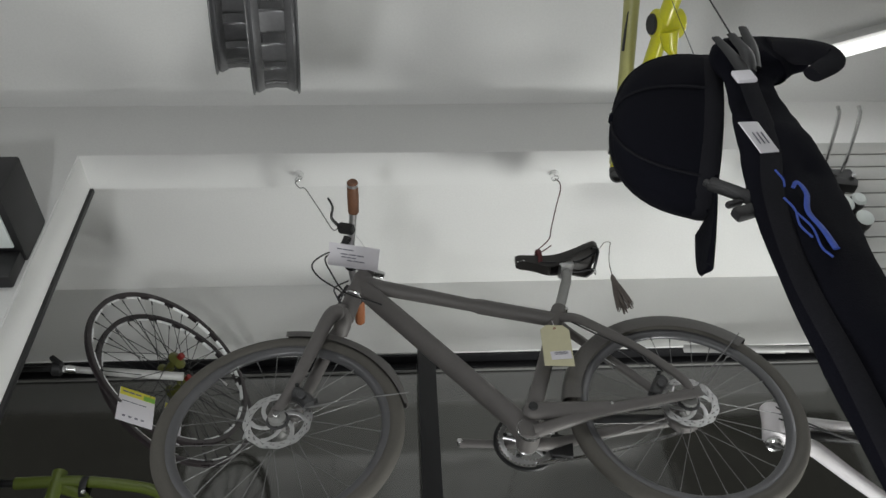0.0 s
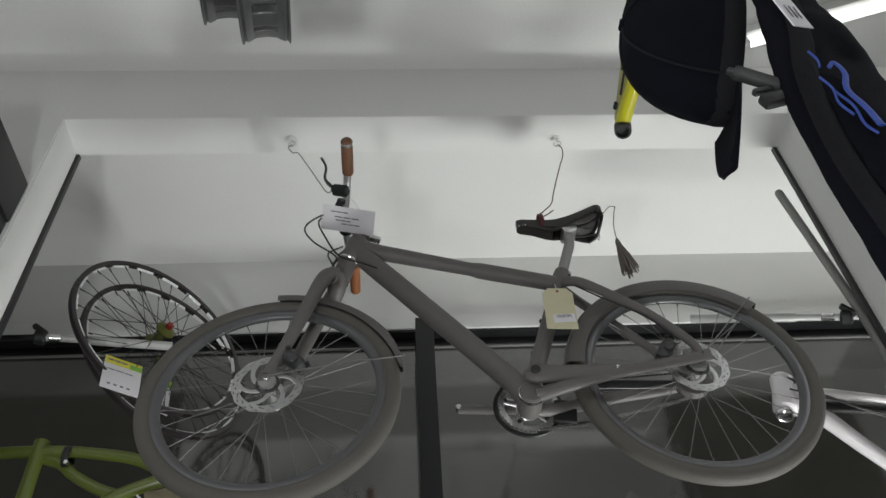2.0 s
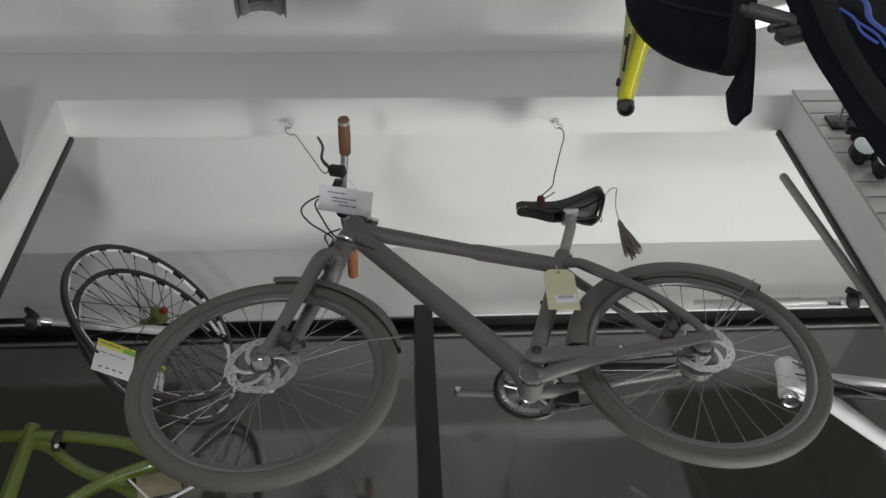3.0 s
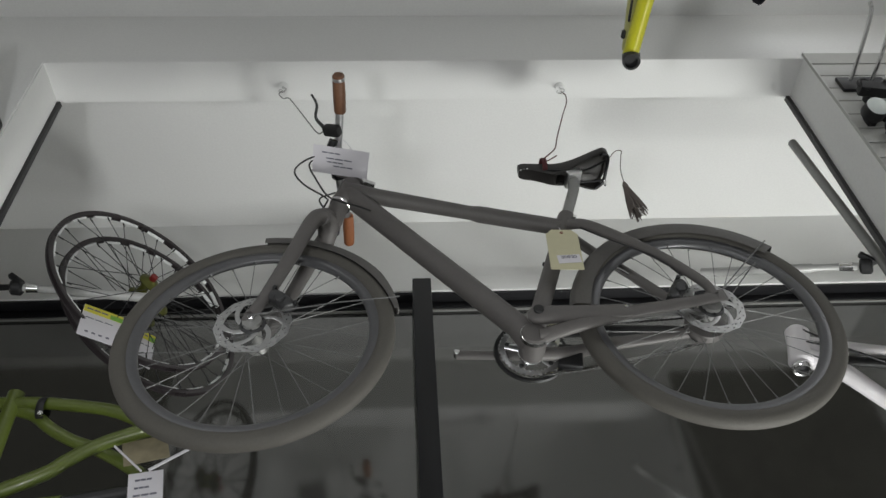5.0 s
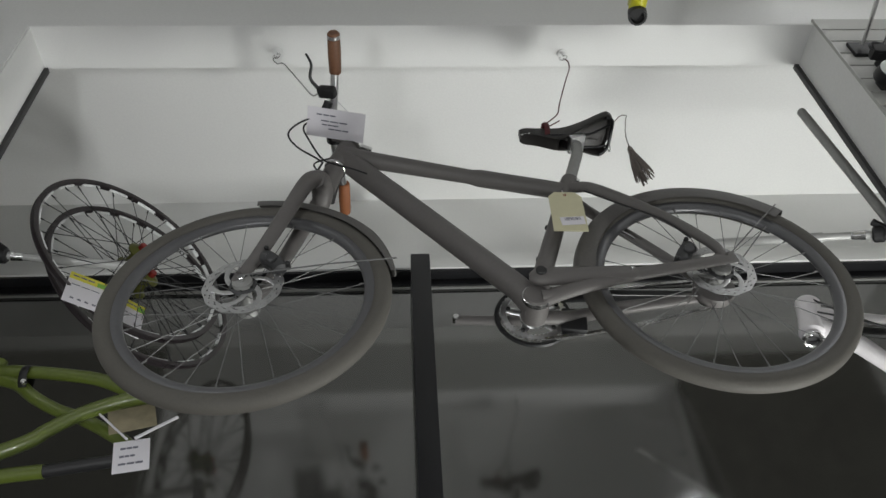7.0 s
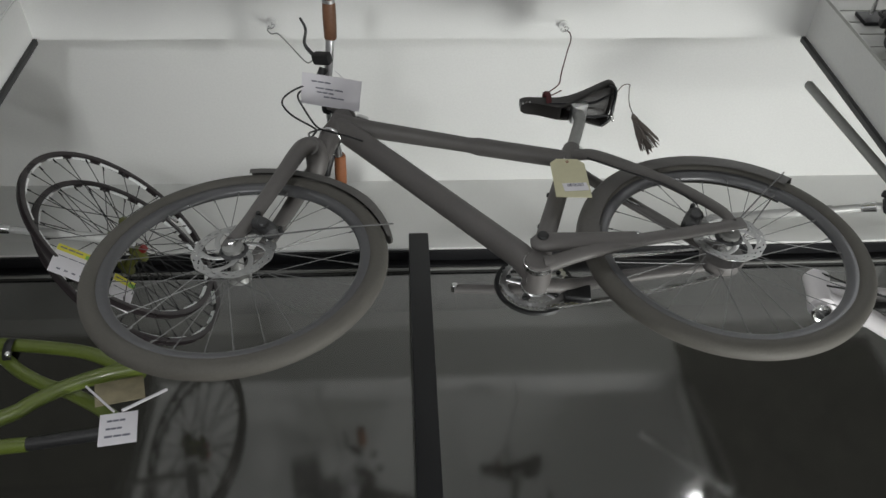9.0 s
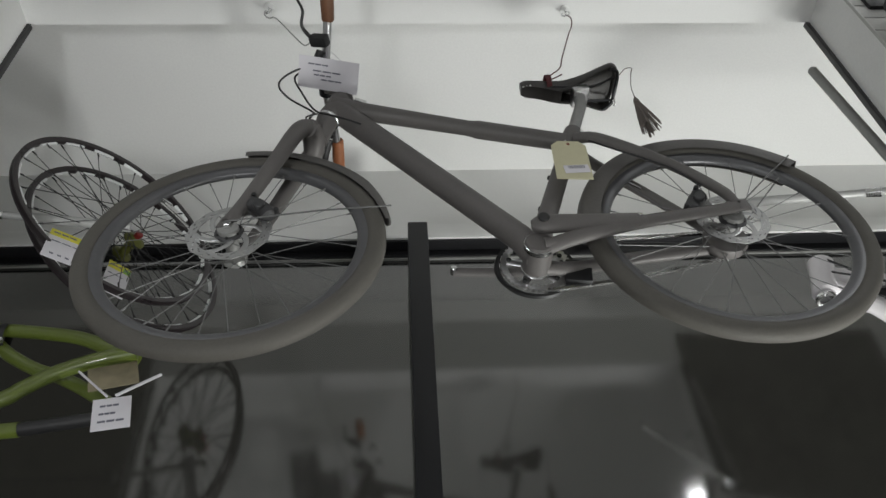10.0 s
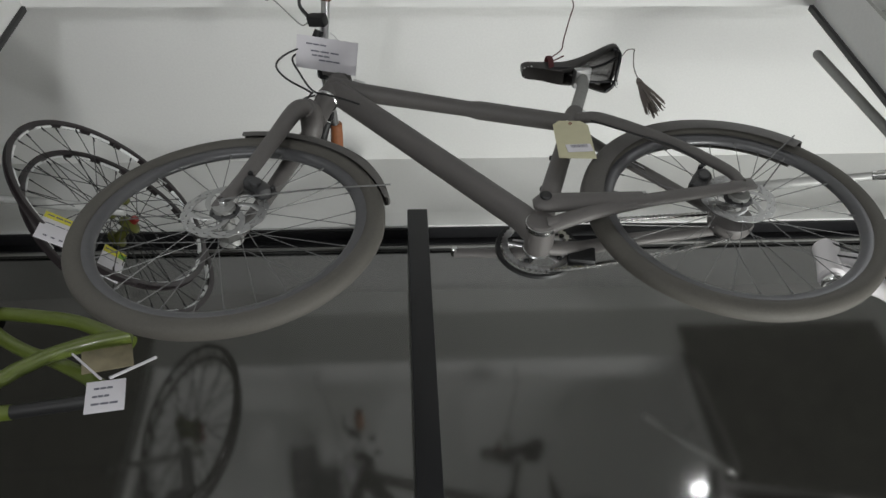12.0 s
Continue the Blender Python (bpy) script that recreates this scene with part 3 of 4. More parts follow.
# stem, bar, grips, levers
part("stem", sweep([(-0.094, Y0, 3.075), (-0.098, Y0, 3.10), (-0.125, Y0, 3.128), (-0.145, Y0, 3.135)], [0.020, 0.021, 0.019, 0.022], 18), BIKE, bike)
part("bar_clamp", drum((-0.147, Y0, 3.136), (0, 1, 0), 0.021, 0.046), BLACKMETAL, bike)
part("handlebar", sweep(smooth_path([(-0.130, 1.502, 3.172), (-0.134, 1.62, 3.160), (-0.146, 1.74, 3.136), (-0.146, 1.84, 3.136), (-0.134, 1.96, 3.146), (-0.130, 2.078, 3.150)]), 0.0115, 14), ALU, bike, "silver handlebar")
for ya, yb, z, m, lb in ((1.495, 1.612, 3.172, BROWN, "brown leather grip"), (1.972, 2.086, 3.149, ORANGE, "tan leather grip")):
    g = part("grip", sweep([(-0.130, ya, z), (-0.130, ya + 0.004, z), (-0.131, (ya + yb) / 2, z - 0.003), (-0.132, yb - 0.004, z - 0.006), (-0.132, yb, z - 0.006)], [0.013, 0.0165, 0.0175, 0.0165, 0.014], 18), m, bike, lb)
    e = ya if ya < 1.7 else yb
    part("end_ring", drum((-0.130, e + (0.012 if ya < 1.7 else -0.012), z), (0, 1, 0), 0.0178, 0.012), ALU, g)
for y, s in ((1.655, -1), (1.935, 1)):
    body = part("brake_lever", slab(pose(-0.156, y, 3.142, 0, 25, s * 12), 0.05, 0.030, 0.026, 0.007), BLACKPL, bike, "black brake lever body")
    part("blade", sweep(smooth_path([(-0.175, y, 3.15), (-0.198, y + s * 0.035, 3.152), (-0.193, y + s * 0.075, 3.157), (-0.206, y + s * 0.10, 3.170)]), [0.007, 0.0045], 8, flat=0.7), BLACKPL, body)
    part("reservoir", sweep([(-0.152, y + 0.02, 3.125), (-0.165, y + 0.05, 3.112), (-0.168, y + 0.08, 3.108)], [0.012, 0.014, 0.010], 10), BLACKPL, body)
part("shifter", slab(pose(-0.06, 1.83, 3.118, 0, 10, 15), 0.034, 0.022, 0.014, 0.004), STEEL, bike, "bright shifter lever")
part("bell", lathe([(0, 0.012), (0.010, 0.011), (0.016, 0.004), (0.017, -0.004), (0, -0.004)], (-0.085, 1.865, 3.165), (0, 0, 1), 20, closed=False), STEEL, bike)
for pts in ([(-0.165, 1.70, 3.11), (-0.235, 1.72, 3.09), (-0.262, 1.74, 3.068), (-0.235, 1.755, 3.03), (-0.175, 1.765, 2.985), (-0.168, 1.74, 2.93), (-0.205, 1.735, 2.83), (-0.275, 1.730, 2.62)],
            [(-0.165, 1.72, 3.12), (-0.222, 1.735, 3.10), (-0.20, 1.75, 3.04), (-0.168, 1.765, 2.99), (-0.13, 1.752, 2.950), (-0.085, 1.756, 2.935), (-0.05, 1.764, 2.925)],
            [(-0.16, 1.86, 3.12), (-0.20, 1.84, 3.07), (-0.185, 1.815, 3.00), (-0.16, 1.80, 2.93)]):
    part("cable", sweep(smooth_path(pts), 0.0026, 7), BLACKPL, bike, "black brake cable")
part("cable", sweep(smooth_path([(0.50, 1.752, 2.83), (0.56, 1.738, 2.77), (0.66, 1.728, 2.69), (0.715, 1.735, 2.63)]), 0.0024, 6), BLACKPL, bike)

# saddle: leather stretched over a frame, with side flaps, open below
bm = bmesh.new()
rows = []
SN, SL = 0.373, 0.268
for i in range(29):
    f = i / 28
    flare = max(f - 0.36, 0) / 0.64
    half = 0.0175 + 0.006 * f + 0.050 * (flare * flare * (3 - 2 * flare))
    if f < 0.06:
        half *= 0.55 + 0.45 * math.sqrt(f / 0.06)
    if f > 0.90:
        half *= 1 - 0.22 * ((f - 0.90) / 0.10) ** 2
    top = 3.141 - 0.012 * math.sin(math.pi * f) + 0.010 * f
    skirt = 0.036 + 0.022 * math.exp(-((f - 0.40) / 0.17) ** 2) - 0.004 * f
    ring_ = []
    for k in range(21):
        u = -1 + k / 10
        a = abs(u)
        if a < 0.6:
            y, z = u / 0.6 * 0.93, -0.004 * (a / 0.6) ** 2
        else:
            q = (a - 0.6) / 0.4
            y, z = math.copysign(0.93 + 0.07 * math.sin(min(q * 2.2, 1) * math.pi / 2), u), -0.004 - (skirt - 0.004) * q
        ring_.append(bm.verts.new((SN + SL * f - 0.020 * max(abs(y) - 0.4, 0) * max(f - 0.7, 0) / 0.3, Y0 + half * y, top + z)))
    rows.append(ring_)
for i in range(28):
    for k in range(20):
        bm.faces.new((rows[i][k], rows[i][k + 1], rows[i + 1][k + 1], rows[i + 1][k]))
# under the nose the flaps meet
for i in range(11):
    bm.faces.new((rows[i][0], rows[i + 1][0], rows[i + 1][20], rows[i][20]))
# the rounded nose closes over its front, and a low flap over the back
for row in (rows[0], rows[-1]):
    bm.faces.new(row[6:15])
    for k in range(6):
        a, b, c_, d_ = row[k], row[k + 1], row[20 - k], row[19 - k]
        if row is rows[0] or k > 2:
            bm.faces.new((a, b, d_, c_))
saddle = part("saddle", bm, LEATHER, bike, "black leather saddle with hollow underside")
md = saddle.modifiers.new("thick", "SOLIDIFY")
md.thickness = 0.0045
part("saddle_frame", sweep(smooth_path([(0.606, Y0 - 0.064, 3.112), (0.630, Y0 - 0.048, 3.122), (0.636, Y0, 3.130), (0.630, Y0 + 0.048, 3.122), (0.606, Y0 + 0.064, 3.112)]), 0.0050, 8), BLACKMETAL, saddle, "black back plate")
part("nose_bolt", sweep([(0.392, Y0, 3.112), (0.425, Y0, 3.106)], 0.005, 8), STEEL, saddle)
for q in range(3):
    part("rivet", drum((0.379 + 0.009 * q, Y0 - 0.013 - 0.002 * q, 3.108), (-0.3, -1, -0.3), 0.0032, 0.004, 10), STEEL, saddle)
for s in (-1, 1):
    part("rail", sweep(smooth_path([(0.405, Y0 + s * 0.006, 3.112), (0.47, Y0 + s * 0.020, 3.096), (0.56, Y0 + s * 0.022, 3.094), (0.625, Y0 + s * 0.036, 3.118)]), 0.0035, 8), BLACKMETAL, saddle)
part("saddle_clamp", slab(pose(0.528, Y0, 3.083, 0, -18, 0), 0.046, 0.056, 0.018, 0.004), ALU, bike, "silver saddle clamp")
part("saddle_loop", sweep([(0.633, Y0 + 0.036 + 0.009 * math.cos(t), 3.108 + 0.012 * math.sin(t)) for t in (2 * math.pi * k / 16 for k in range(16))], 0.0018, 6, closed=True), STEEL, saddle)
part("saddle_strap", sweep([(0.448, Y0 + 0.030 * math.cos(t), 3.128 + 0.036 * math.sin(t)) for t in (2 * math.pi * k / 20 for k in range(20))], 0.0075, 6, closed=True, flat=0.25), REDSTRAP, bike, "dark strap round the saddle")

# ---- hanging wires ----
for hx_, hy_, pts, lb in ((-0.344, 1.784, [(-0.344, 1.784, 3.548), (-0.352, 1.780, 3.525), (-0.335, 1.775, 3.490), (-0.315, 1.765, 3.475), (-0.285, 1.745, 3.400), (-0.235, 1.715, 3.270), (-0.205, 1.69, 3.185), (-0.190, 1.68, 3.165), (-0.178, 1.675, 3.185)], "thin wire hook holding the handlebar"),
                          (0.568, 1.795, [(0.568, 1.795, 3.548), (0.580, 1.795, 3.525), (0.575, 1.795, 3.480), (0.555, 1.795, 3.420), (0.515, 1.795, 3.290), (0.500, 1.795, 3.235), (0.470, 1.792, 3.195), (0.450, 1.79, 3.172), (0.462, 1.79, 3.166), (0.480, 1.792, 3.180), (0.500, 1.795, 3.200)], "thin wire hook holding the saddle")):
    w = thing("wire_hook", (hx_, hy_, 3.3), lb, "hook", "hanging wires")
    part("screw_plate", drum((hx_, hy_, ZS - 0.003), (0, 0, 1), 0.016, 0.006, 20), WHITE, w, "white screw plate")
    part("screw_eye", sweep([(hx_, hy_, ZS - 0.004), (hx_, hy_, ZS - 0.016)] + [(hx_ + 0.012 * math.sin(t), hy_ - 0.004 * math.sin(t), ZS - 0.028 + 0.012 * math.cos(t)) for t in (radians(20 + 30 * k) for k in range(11))], 0.0022, 7), STEEL, w)
    part("wire", sweep(smooth_path(pts, 5), 0.0019, 7), REDSTRAP if hx_ > 0 else GREYPIPE, w)

# ---- cards and tassel on the bicycle ----
def text_bars(parent, m, w, rows, material, h=0.006):
    """Lines of unreadable print as plain bars on a card; rows: (u0, u1, v) in fractions."""
    for u0, u1, v in rows:
        n = 3
        for k in range(n):
            a = u0 + (u1 - u0) * k / n
            b = u0 + (u1 - u0) * (k + 0.86) / n
            part("print", slab(m @ pose((a + b) / 2 * w, -0.0012, v, 0, 0, 0), (b - a) * w, 0.0006, h), material, parent, smooth=False)


def frame_of(tl, tr, bl):
    """A pose whose x runs along a card's upper edge and z up it, at its middle."""
    tl, tr, bl = Vector(tl), Vector(tr), Vector(bl)
    x = (tr - tl).normalized()
    z = (tl - bl)
    z = (z - x * z.dot(x)).normalized()
    y = z.cross(x)
    m = Matrix((x, y, z)).transposed().to_4x4()
    m.translation = (tr + bl) / 2
    return m, (tr - tl).length, (tl - bl).length


m, w, h = frame_of((-0.206, 1.671, 3.102), (-0.053, 1.688, 3.082), (-0.217, 1.759, 3.094))
card = thing("price_card", m.translation, "white printed price card tied to the handlebar", "card")
part("sheet", slab(m, w, 0.0015, h, 0.0004), CARD, card)
text_bars(card, m, w, [(-0.34, 0.0, h * 0.28), (-0.26, 0.22, h * 0.08), (-0.24, 0.06, -h * 0.05), (-0.12, 0.24, -h * 0.18)], INK, 0.0038)
part("string", sweep(smooth_path([m @ Vector((-0.02, 0, h / 2 - 0.004)), (-0.135, 1.70, 3.165), m @ Vector((0.03, 0.004, h / 2 - 0.004))]), 0.0008, 5), CARD, card)

m, w, h = frame_of((0.398, 1.735, 2.806), (0.480, 1.735, 2.802), (0.396, 1.728, 2.655))
tag = thing("swing_tag", m.translation, "cream cardboard tag with a white barcode label", "tag")
bm = bmesh.new()
out = [(-w / 2, -h / 2), (w / 2, -h / 2), (w / 2, h / 2 - 0.018), (w / 2 - 0.016, h / 2), (-w / 2 + 0.016, h / 2), (-w / 2, h / 2 - 0.018)]
f0 = [bm.verts.new(m @ Vector((x, -0.0008, z))) for x, z in out]
f1 = [bm.verts.new(m @ Vector((x, 0.0008, z))) for x, z in out]
bm.faces.new(f0), bm.faces.new(f1[::-1])
for k in range(6):
    bm.faces.new((f0[k], f0[(k + 1) % 6], f1[(k + 1) % 6], f1[k]))
part("sheet", bm, CREAM, tag, smooth=False)
part("eyelet", lathe([(0.002, -0.0016), (0.004, -0.0016), (0.004, 0.0016), (0.002, 0.0016)], m @ Vector((0.0, 0, h / 2 - 0.012)), m.to_3x3() @ Vector((0, 1, 0)), 16), REDHUB, tag)
lab = part("label", slab(m @ pose(0.008, -0.0016, -0.038, 0, -6, 0), 0.058, 0.0008, 0.030, 0.0002), CARD, tag, "white barcode label", smooth=False)
for k in range(11):
    part("bar", slab(m @ pose(-0.010 + 0.0036 * k, -0.0024, -0.033 + 0.0004 * k, 0, -6, 0), 0.0011 + 0.0009 * (k * 7 % 3) * 0.5, 0.0006, 0.011), INK, lab, smooth=False)
part("string", sweep(smooth_path([m @ Vector((0, 0, h / 2 - 0.012)), (0.446, 1.762, 2.845), (0.455, 1.79, 2.853), (0.449, 1.815, 2.845)]), 0.0009, 5), CARD, tag)

tas = thing("tassel", (0.665, 1.76, 2.89), "brown thread tassel hanging from the saddle", "tassel")
part("cord", sweep(smooth_path([(0.648, 1.775, 3.160), (0.668, 1.765, 3.178), (0.684, 1.76, 3.172), (0.676, 1.758, 3.145), (0.662, 1.76, 3.08), (0.660, 1.76, 3.02)]), 0.0014, 6), TASSEL, tas)
part("knot", sweep([(0.660, 1.76, 3.025), (0.660, 1.76, 3.012), (0.661, 1.76, 2.998)], [0.004, 0.008, 0.009], 10), TASSEL, tas)
bm = bmesh.new()
rng = random.Random(4)
for k in range(60):
    a, r = rng.uniform(0, 6.28), rng.uniform(0.2, 1) ** 0.5
    e = Vector((0.672 + 0.026 * r * math.cos(a), 1.76 + 0.026 * r * math.sin(a), 2.896 + rng.uniform(-0.012, 0.006)))
    s0 = Vector((0.661 + 0.007 * r * math.cos(a), 1.76 + 0.007 * r * math.sin(a), 3.0))
    sweep([s0, s0.lerp(e, 0.5) + Vector((0.002 * rng.uniform(-1, 1), 0, 0)), e], 0.0016, 4, bm)
part("threads", bm, TASSEL, tas)


# ---- the pair of spoked wheels hung in the window bay ----
WN = Vector((0.70, -0.69, 0.18)).normalized()
WHEEL_AT = [Vector((-0.747, 2.24, 3.004)), Vector((-0.757, 2.147, 3.022))]
for k, c in enumerate(WHEEL_AT):
    R = 0.305
    wh = thing("spoked_wheel", c + Vector((0, 0, -R)), "black spoked bicycle wheel with pale rim decals and red hub", "wheel", "wheels hung in the window")
    part("rim", lathe([(R, -0.0090), (R - 0.003, -0.007), (R - 0.005, 0), (R - 0.003, 0.007), (R, 0.0090), (R - 0.008, 0.0095), (R - 0.015, 0.0075), (R - 0.017, 0), (R - 0.015, -0.0075), (R - 0.008, -0.0095)], c, WN, 84), BLKRIM, wh)
    u = WN.cross(Vector((0, 0, 1))).normalized()
    v = WN.cross(u)
    for q in range(18):
        pts = []
        for j in range(5):
            t = 2 * math.pi * (q + 0.08 + 0.62 * j / 4) / 18
            pts.append(c + (R - 0.0165) * (math.cos(t) * u + math.sin(t) * v))
        part("decal", sweep(pts, 0.0074, 8, flat=0.55), DECAL, wh)
    part("hub", lathe([(0.006, -0.05), (0.012, -0.048), (0.030, -0.034), (0.030, -0.030), (0.015, -0.022), (0.013, 0.018), (0.032, 0.028), (0.032, 0.033), (0.012, 0.045), (0.006, 0.05)], c, WN, 28), GREENHUB, wh, "olive hub")
    part("hub_cap", drum(c + WN * 0.050, WN, 0.0115, 0.022, 20), REDHUB, wh, "red hub cap")
    spokes(c, WN, 0.028, R - 0.022, 0.031, 28, wh, BLACKPL, 0.15 * k, 0.0013)

for tl, tr, bl, words in (((-0.854, 2.02, 2.848), (-0.762, 2.08, 2.846), (-0.813, 1.965, 2.689), "white, yellow and green printed label hung on the wheel"),
                          ((-0.78, 2.2, 2.921), (-0.729, 2.24, 2.914), (-0.724, 2.14, 2.736), "small white and green printed label behind the wheel spokes")):
    m, w, h = frame_of(tl, tr, bl)
    lb = thing("shop_label", m.translation, words, "label", "labels on the wheels")
    part("sheet", slab(m, w, 0.0012, h, 0.0004), CARD, lb)
    part("band", slab(m @ pose(0, -0.0012, h * 0.38), w * 0.98, 0.0007, h * 0.22), YELLOWINK, lb, "yellow band", smooth=False)
    part("band", slab(m @ pose(w * 0.33, -0.0020, h * 0.34), w * 0.32, 0.0007, h * 0.14), GREENINK, lb, "green band", smooth=False)
    text_bars(lb, m @ pose(0, -0.001, 0), w, [(-0.42, 0.12, h * 0.38)], INK, 0.007)
    text_bars(lb, m, w, [(-0.40, 0.30, h * 0.10)], INK, 0.004)
    for k in range(4):
        part("print", slab(m @ pose(-w * 0.3 + w * 0.17 * k, -0.0012, -h * 0.34), 0.009, 0.0007, 0.008), INK, lb, smooth=False)
    part("string", sweep([m @ Vector((-w * 0.1, 0.001, h * 0.46)), m @ Vector((-w * 0.25, 0.03, h * 0.75))], 0.0008, 5), BLACKPL, lb)

# ---- rack pipes ----
rp = thing("rack_pipe", (1.40, 1.925, 0), "grey steel upright pipe standing in the window bay", "pipe")
part("pipe", sweep([(1.43, 1.925, 0.0), (1.418, 1.925, 2.5), (1.400, 1.925, 2.88), (1.352, 1.925, 3.425), (1.3515, 1.925, 3.432)], [0.0145, 0.0145, 0.0145, 0.0145, 0.011], 16), GREYPIPE, rp)
for nm, a, b, lbx in (("e", (1.372, 1.955, 2.868), (0.985, 2.150, 3.045), "grey telescopic rod clamped to the upright pipe"), ("w", (-1.075, 2.05, 2.945), (-0.70, 2.12, 2.955), "grey rod fixed beside the bay corner")):
    a, b = Vector(a), Vector(b)
    rd = thing("clamp_rod", a, lbx, "rod")
    part("rod", sweep([a, a.lerp(b, 0.3), a.lerp(b, 0.31), b], [0.011, 0.0105, 0.014, 0.014], 14), PALEROD, rd)
    cl = part("clamp", drum(a, b - a, 0.024, 0.034, edge=0.006), BLACKPL, rd, "black clamp")
    part("clamp_lever", slab(pose(a.x, a.y - 0.02, a.z + 0.012, 0, 35, 10), 0.05, 0.018, 0.016, 0.005), BLACKPL, cl)
    part("ferrule", sweep([a.lerp(b, 0.07), a.lerp(b, 0.15)], [0.014, 0.0115], 14), STEEL, rd, "bright tapered ferrule")
    part("bracket", sweep([a, a + Vector((0.030, -0.030, 0.0) if nm == "e" else (-1.06, 0.0, 0.0))], 0.009, 10), BLACKPL, rd)

# ---- lime frame hung in the bay ----
GY = 2.10
lf = thing("display_bicycle", (-0.8, GY, 2.2), "lime green bare bicycle frame hung in the bay", "bicycle")
for nm, pts, r in (("top_tube", [(-1.10, GY, 2.572), (-0.98, GY, 2.574), (-0.893, GY, 2.570), (-0.79, GY, 2.556), (-0.72, GY, 2.541), (-0.655, GY, 2.513), (-0.575, GY + 0.005, 2.474)], 0.0185),
                   ("down_tube", [(-0.97, GY + 0.01, 2.560), (-0.92, GY + 0.01, 2.540), (-0.87, GY + 0.01, 2.500), (-0.806, GY + 0.015, 2.464), (-0.738, GY + 0.015, 2.436), (-0.649, GY + 0.02, 2.386), (-0.575, GY + 0.02, 2.330)], 0.0175),
                   ("seat_tube", [(-1.10, GY - 0.04, 2.215), (-0.841, GY - 0.04, 2.328), (-0.783, GY - 0.04, 2.369), (-0.723, GY - 0.04, 2.409), (-0.641, GY - 0.04, 2.442), (-0.562, GY - 0.04, 2.461)], 0.0195),
                   ("head_tube", [(-0.984, GY, 2.605), (-0.984, GY, 2.54), (-0.983, GY, 2.46), (-0.982, GY, 2.35)], 0.0215)):
    path = smooth_path(pts, 6)
    part(nm, sweep(path, [r * (1 - 0.10 * math.sin(math.pi * k / (len(path) - 1))) for k in range(len(path))], 18, flat=0.9), LIME, lf)
part("lower_stay", sweep([(-1.15, GY - 0.03, 2.215), (-0.83, GY - 0.03, 2.262), (-0.765, GY - 0.03, 2.268)], 0.0165, 16), LIME, lf)
part("seat_sleeve", sweep([(-0.765, GY - 0.03, 2.268), (-0.60, GY - 0.03, 2.292)], 0.0150, 16), BLACKPL, lf, "black sleeve")
part("strap", sweep([(-0.90, GY + 0.024 * math.cos(t), 2.553 + 0.032 * math.sin(t)) for t in (2 * math.pi * k / 18 for k in range(18))], 0.010, 6, closed=True, flat=0.2), BLACKPL, lf, "dark strap")
part("bolt", drum((-0.893, GY - 0.02, 2.525), (0, 1, 0), 0.007, 0.012, 14), STEEL, lf)
part("decal", slab(pose(-0.655, GY - 0.050, 2.443, 0, -25, 0), 0.03, 0.002, 0.006, 0.001), DECAL, lf)
part("wall_arm", sweep([(-2.15, GY, 2.42), (-1.10, GY - 0.03, 2.222)], 0.012, 10), BLACKPL, lf, "black wall arm")
part("wall_arm", sweep([(-2.15, GY, 2.60), (-1.09, GY, 2.572)], 0.012, 10), BLACKPL, lf, "black wall arm")
m, w, h = frame_of((-0.605, 2.05, 2.322), (-0.528, 2.055, 2.336), (-0.622, 2.045, 2.240))
pc = thing("price_card", m.translation, "white price card hung from the lime frame", "card")
part("sheet", slab(m, w, 0.0012, h, 0.0004), CARD, pc)
text_bars(pc, m, w, [(-0.3, 0.2, h * 0.25), (-0.32, 0.12, 0.0), (-0.34, 0.36, -h * 0.24)], INK, 0.005)
m, w, h = frame_of((-0.655, 2.06, 2.415), (-0.555, 2.07, 2.445), (-0.640, 2.045, 2.340))
lf2 = thing("brochure", m.translation, "dark leaflet with white edges on the lime frame", "leaflet")
part("sheet", slab(m, w, 0.0015, h, 0.0004), BEIGE, lf2)
part("edge", sweep([(-0.672, 2.05, 2.402), (-0.592, 2.045, 2.328)], 0.0028, 6), CARD, lf2, "white edge")
part("edge", sweep([(-0.575, 2.045, 2.330), (-0.492, 2.055, 2.392)], 0.0045, 6, flat=0.4), CARD, lf2, "white edge")

# ---- white frame seen past the rear wheel ----
WY = 2.14
wf = thing("display_bicycle", (1.3, WY, 2.3), "white glossy bicycle frame hung in the bay", "bicycle")
part("head_tube", sweep([(1.197, WY, 2.786), (1.194, WY, 2.778), (1.180, WY, 2.725), (1.165, WY, 2.668), (1.163, WY, 2.660)], [0.028, 0.035, 0.032, 0.035, 0.029], 24), WHITEGLOSS, wf)
hs = part("headset", lathe([(0.017, -0.004), (0.018, -0.012), (0.024, -0.014), (0.028, -0.009), (0.028, 0.000), (0.024, 0.007), (0.017, 0.007)], (1.161, WY, 2.652), (0.26, 0, 1), 28), STEEL, wf, "silver headset ring")
part("bore", drum((1.162, WY, 2.656), (0.26, 0, 1), 0.0175, 0.006, 24), BLACKPL, hs, "dark open bore")
part("top_tube", sweep([(1.190, WY, 2.735), (1.297, WY, 2.717), (1.431, WY, 2.700), (1.90, WY, 2.605)], [0.026, 0.021, 0.016, 0.016], 16), WHITEGLOSS, wf)
part("down_tube", sweep([(1.172, WY, 2.700), (1.284, WY, 2.622), (1.349, WY, 2.535), (1.46, WY, 2.40)], [0.028, 0.026, 0.023, 0.020], 16), WHITEGLOSS, wf)
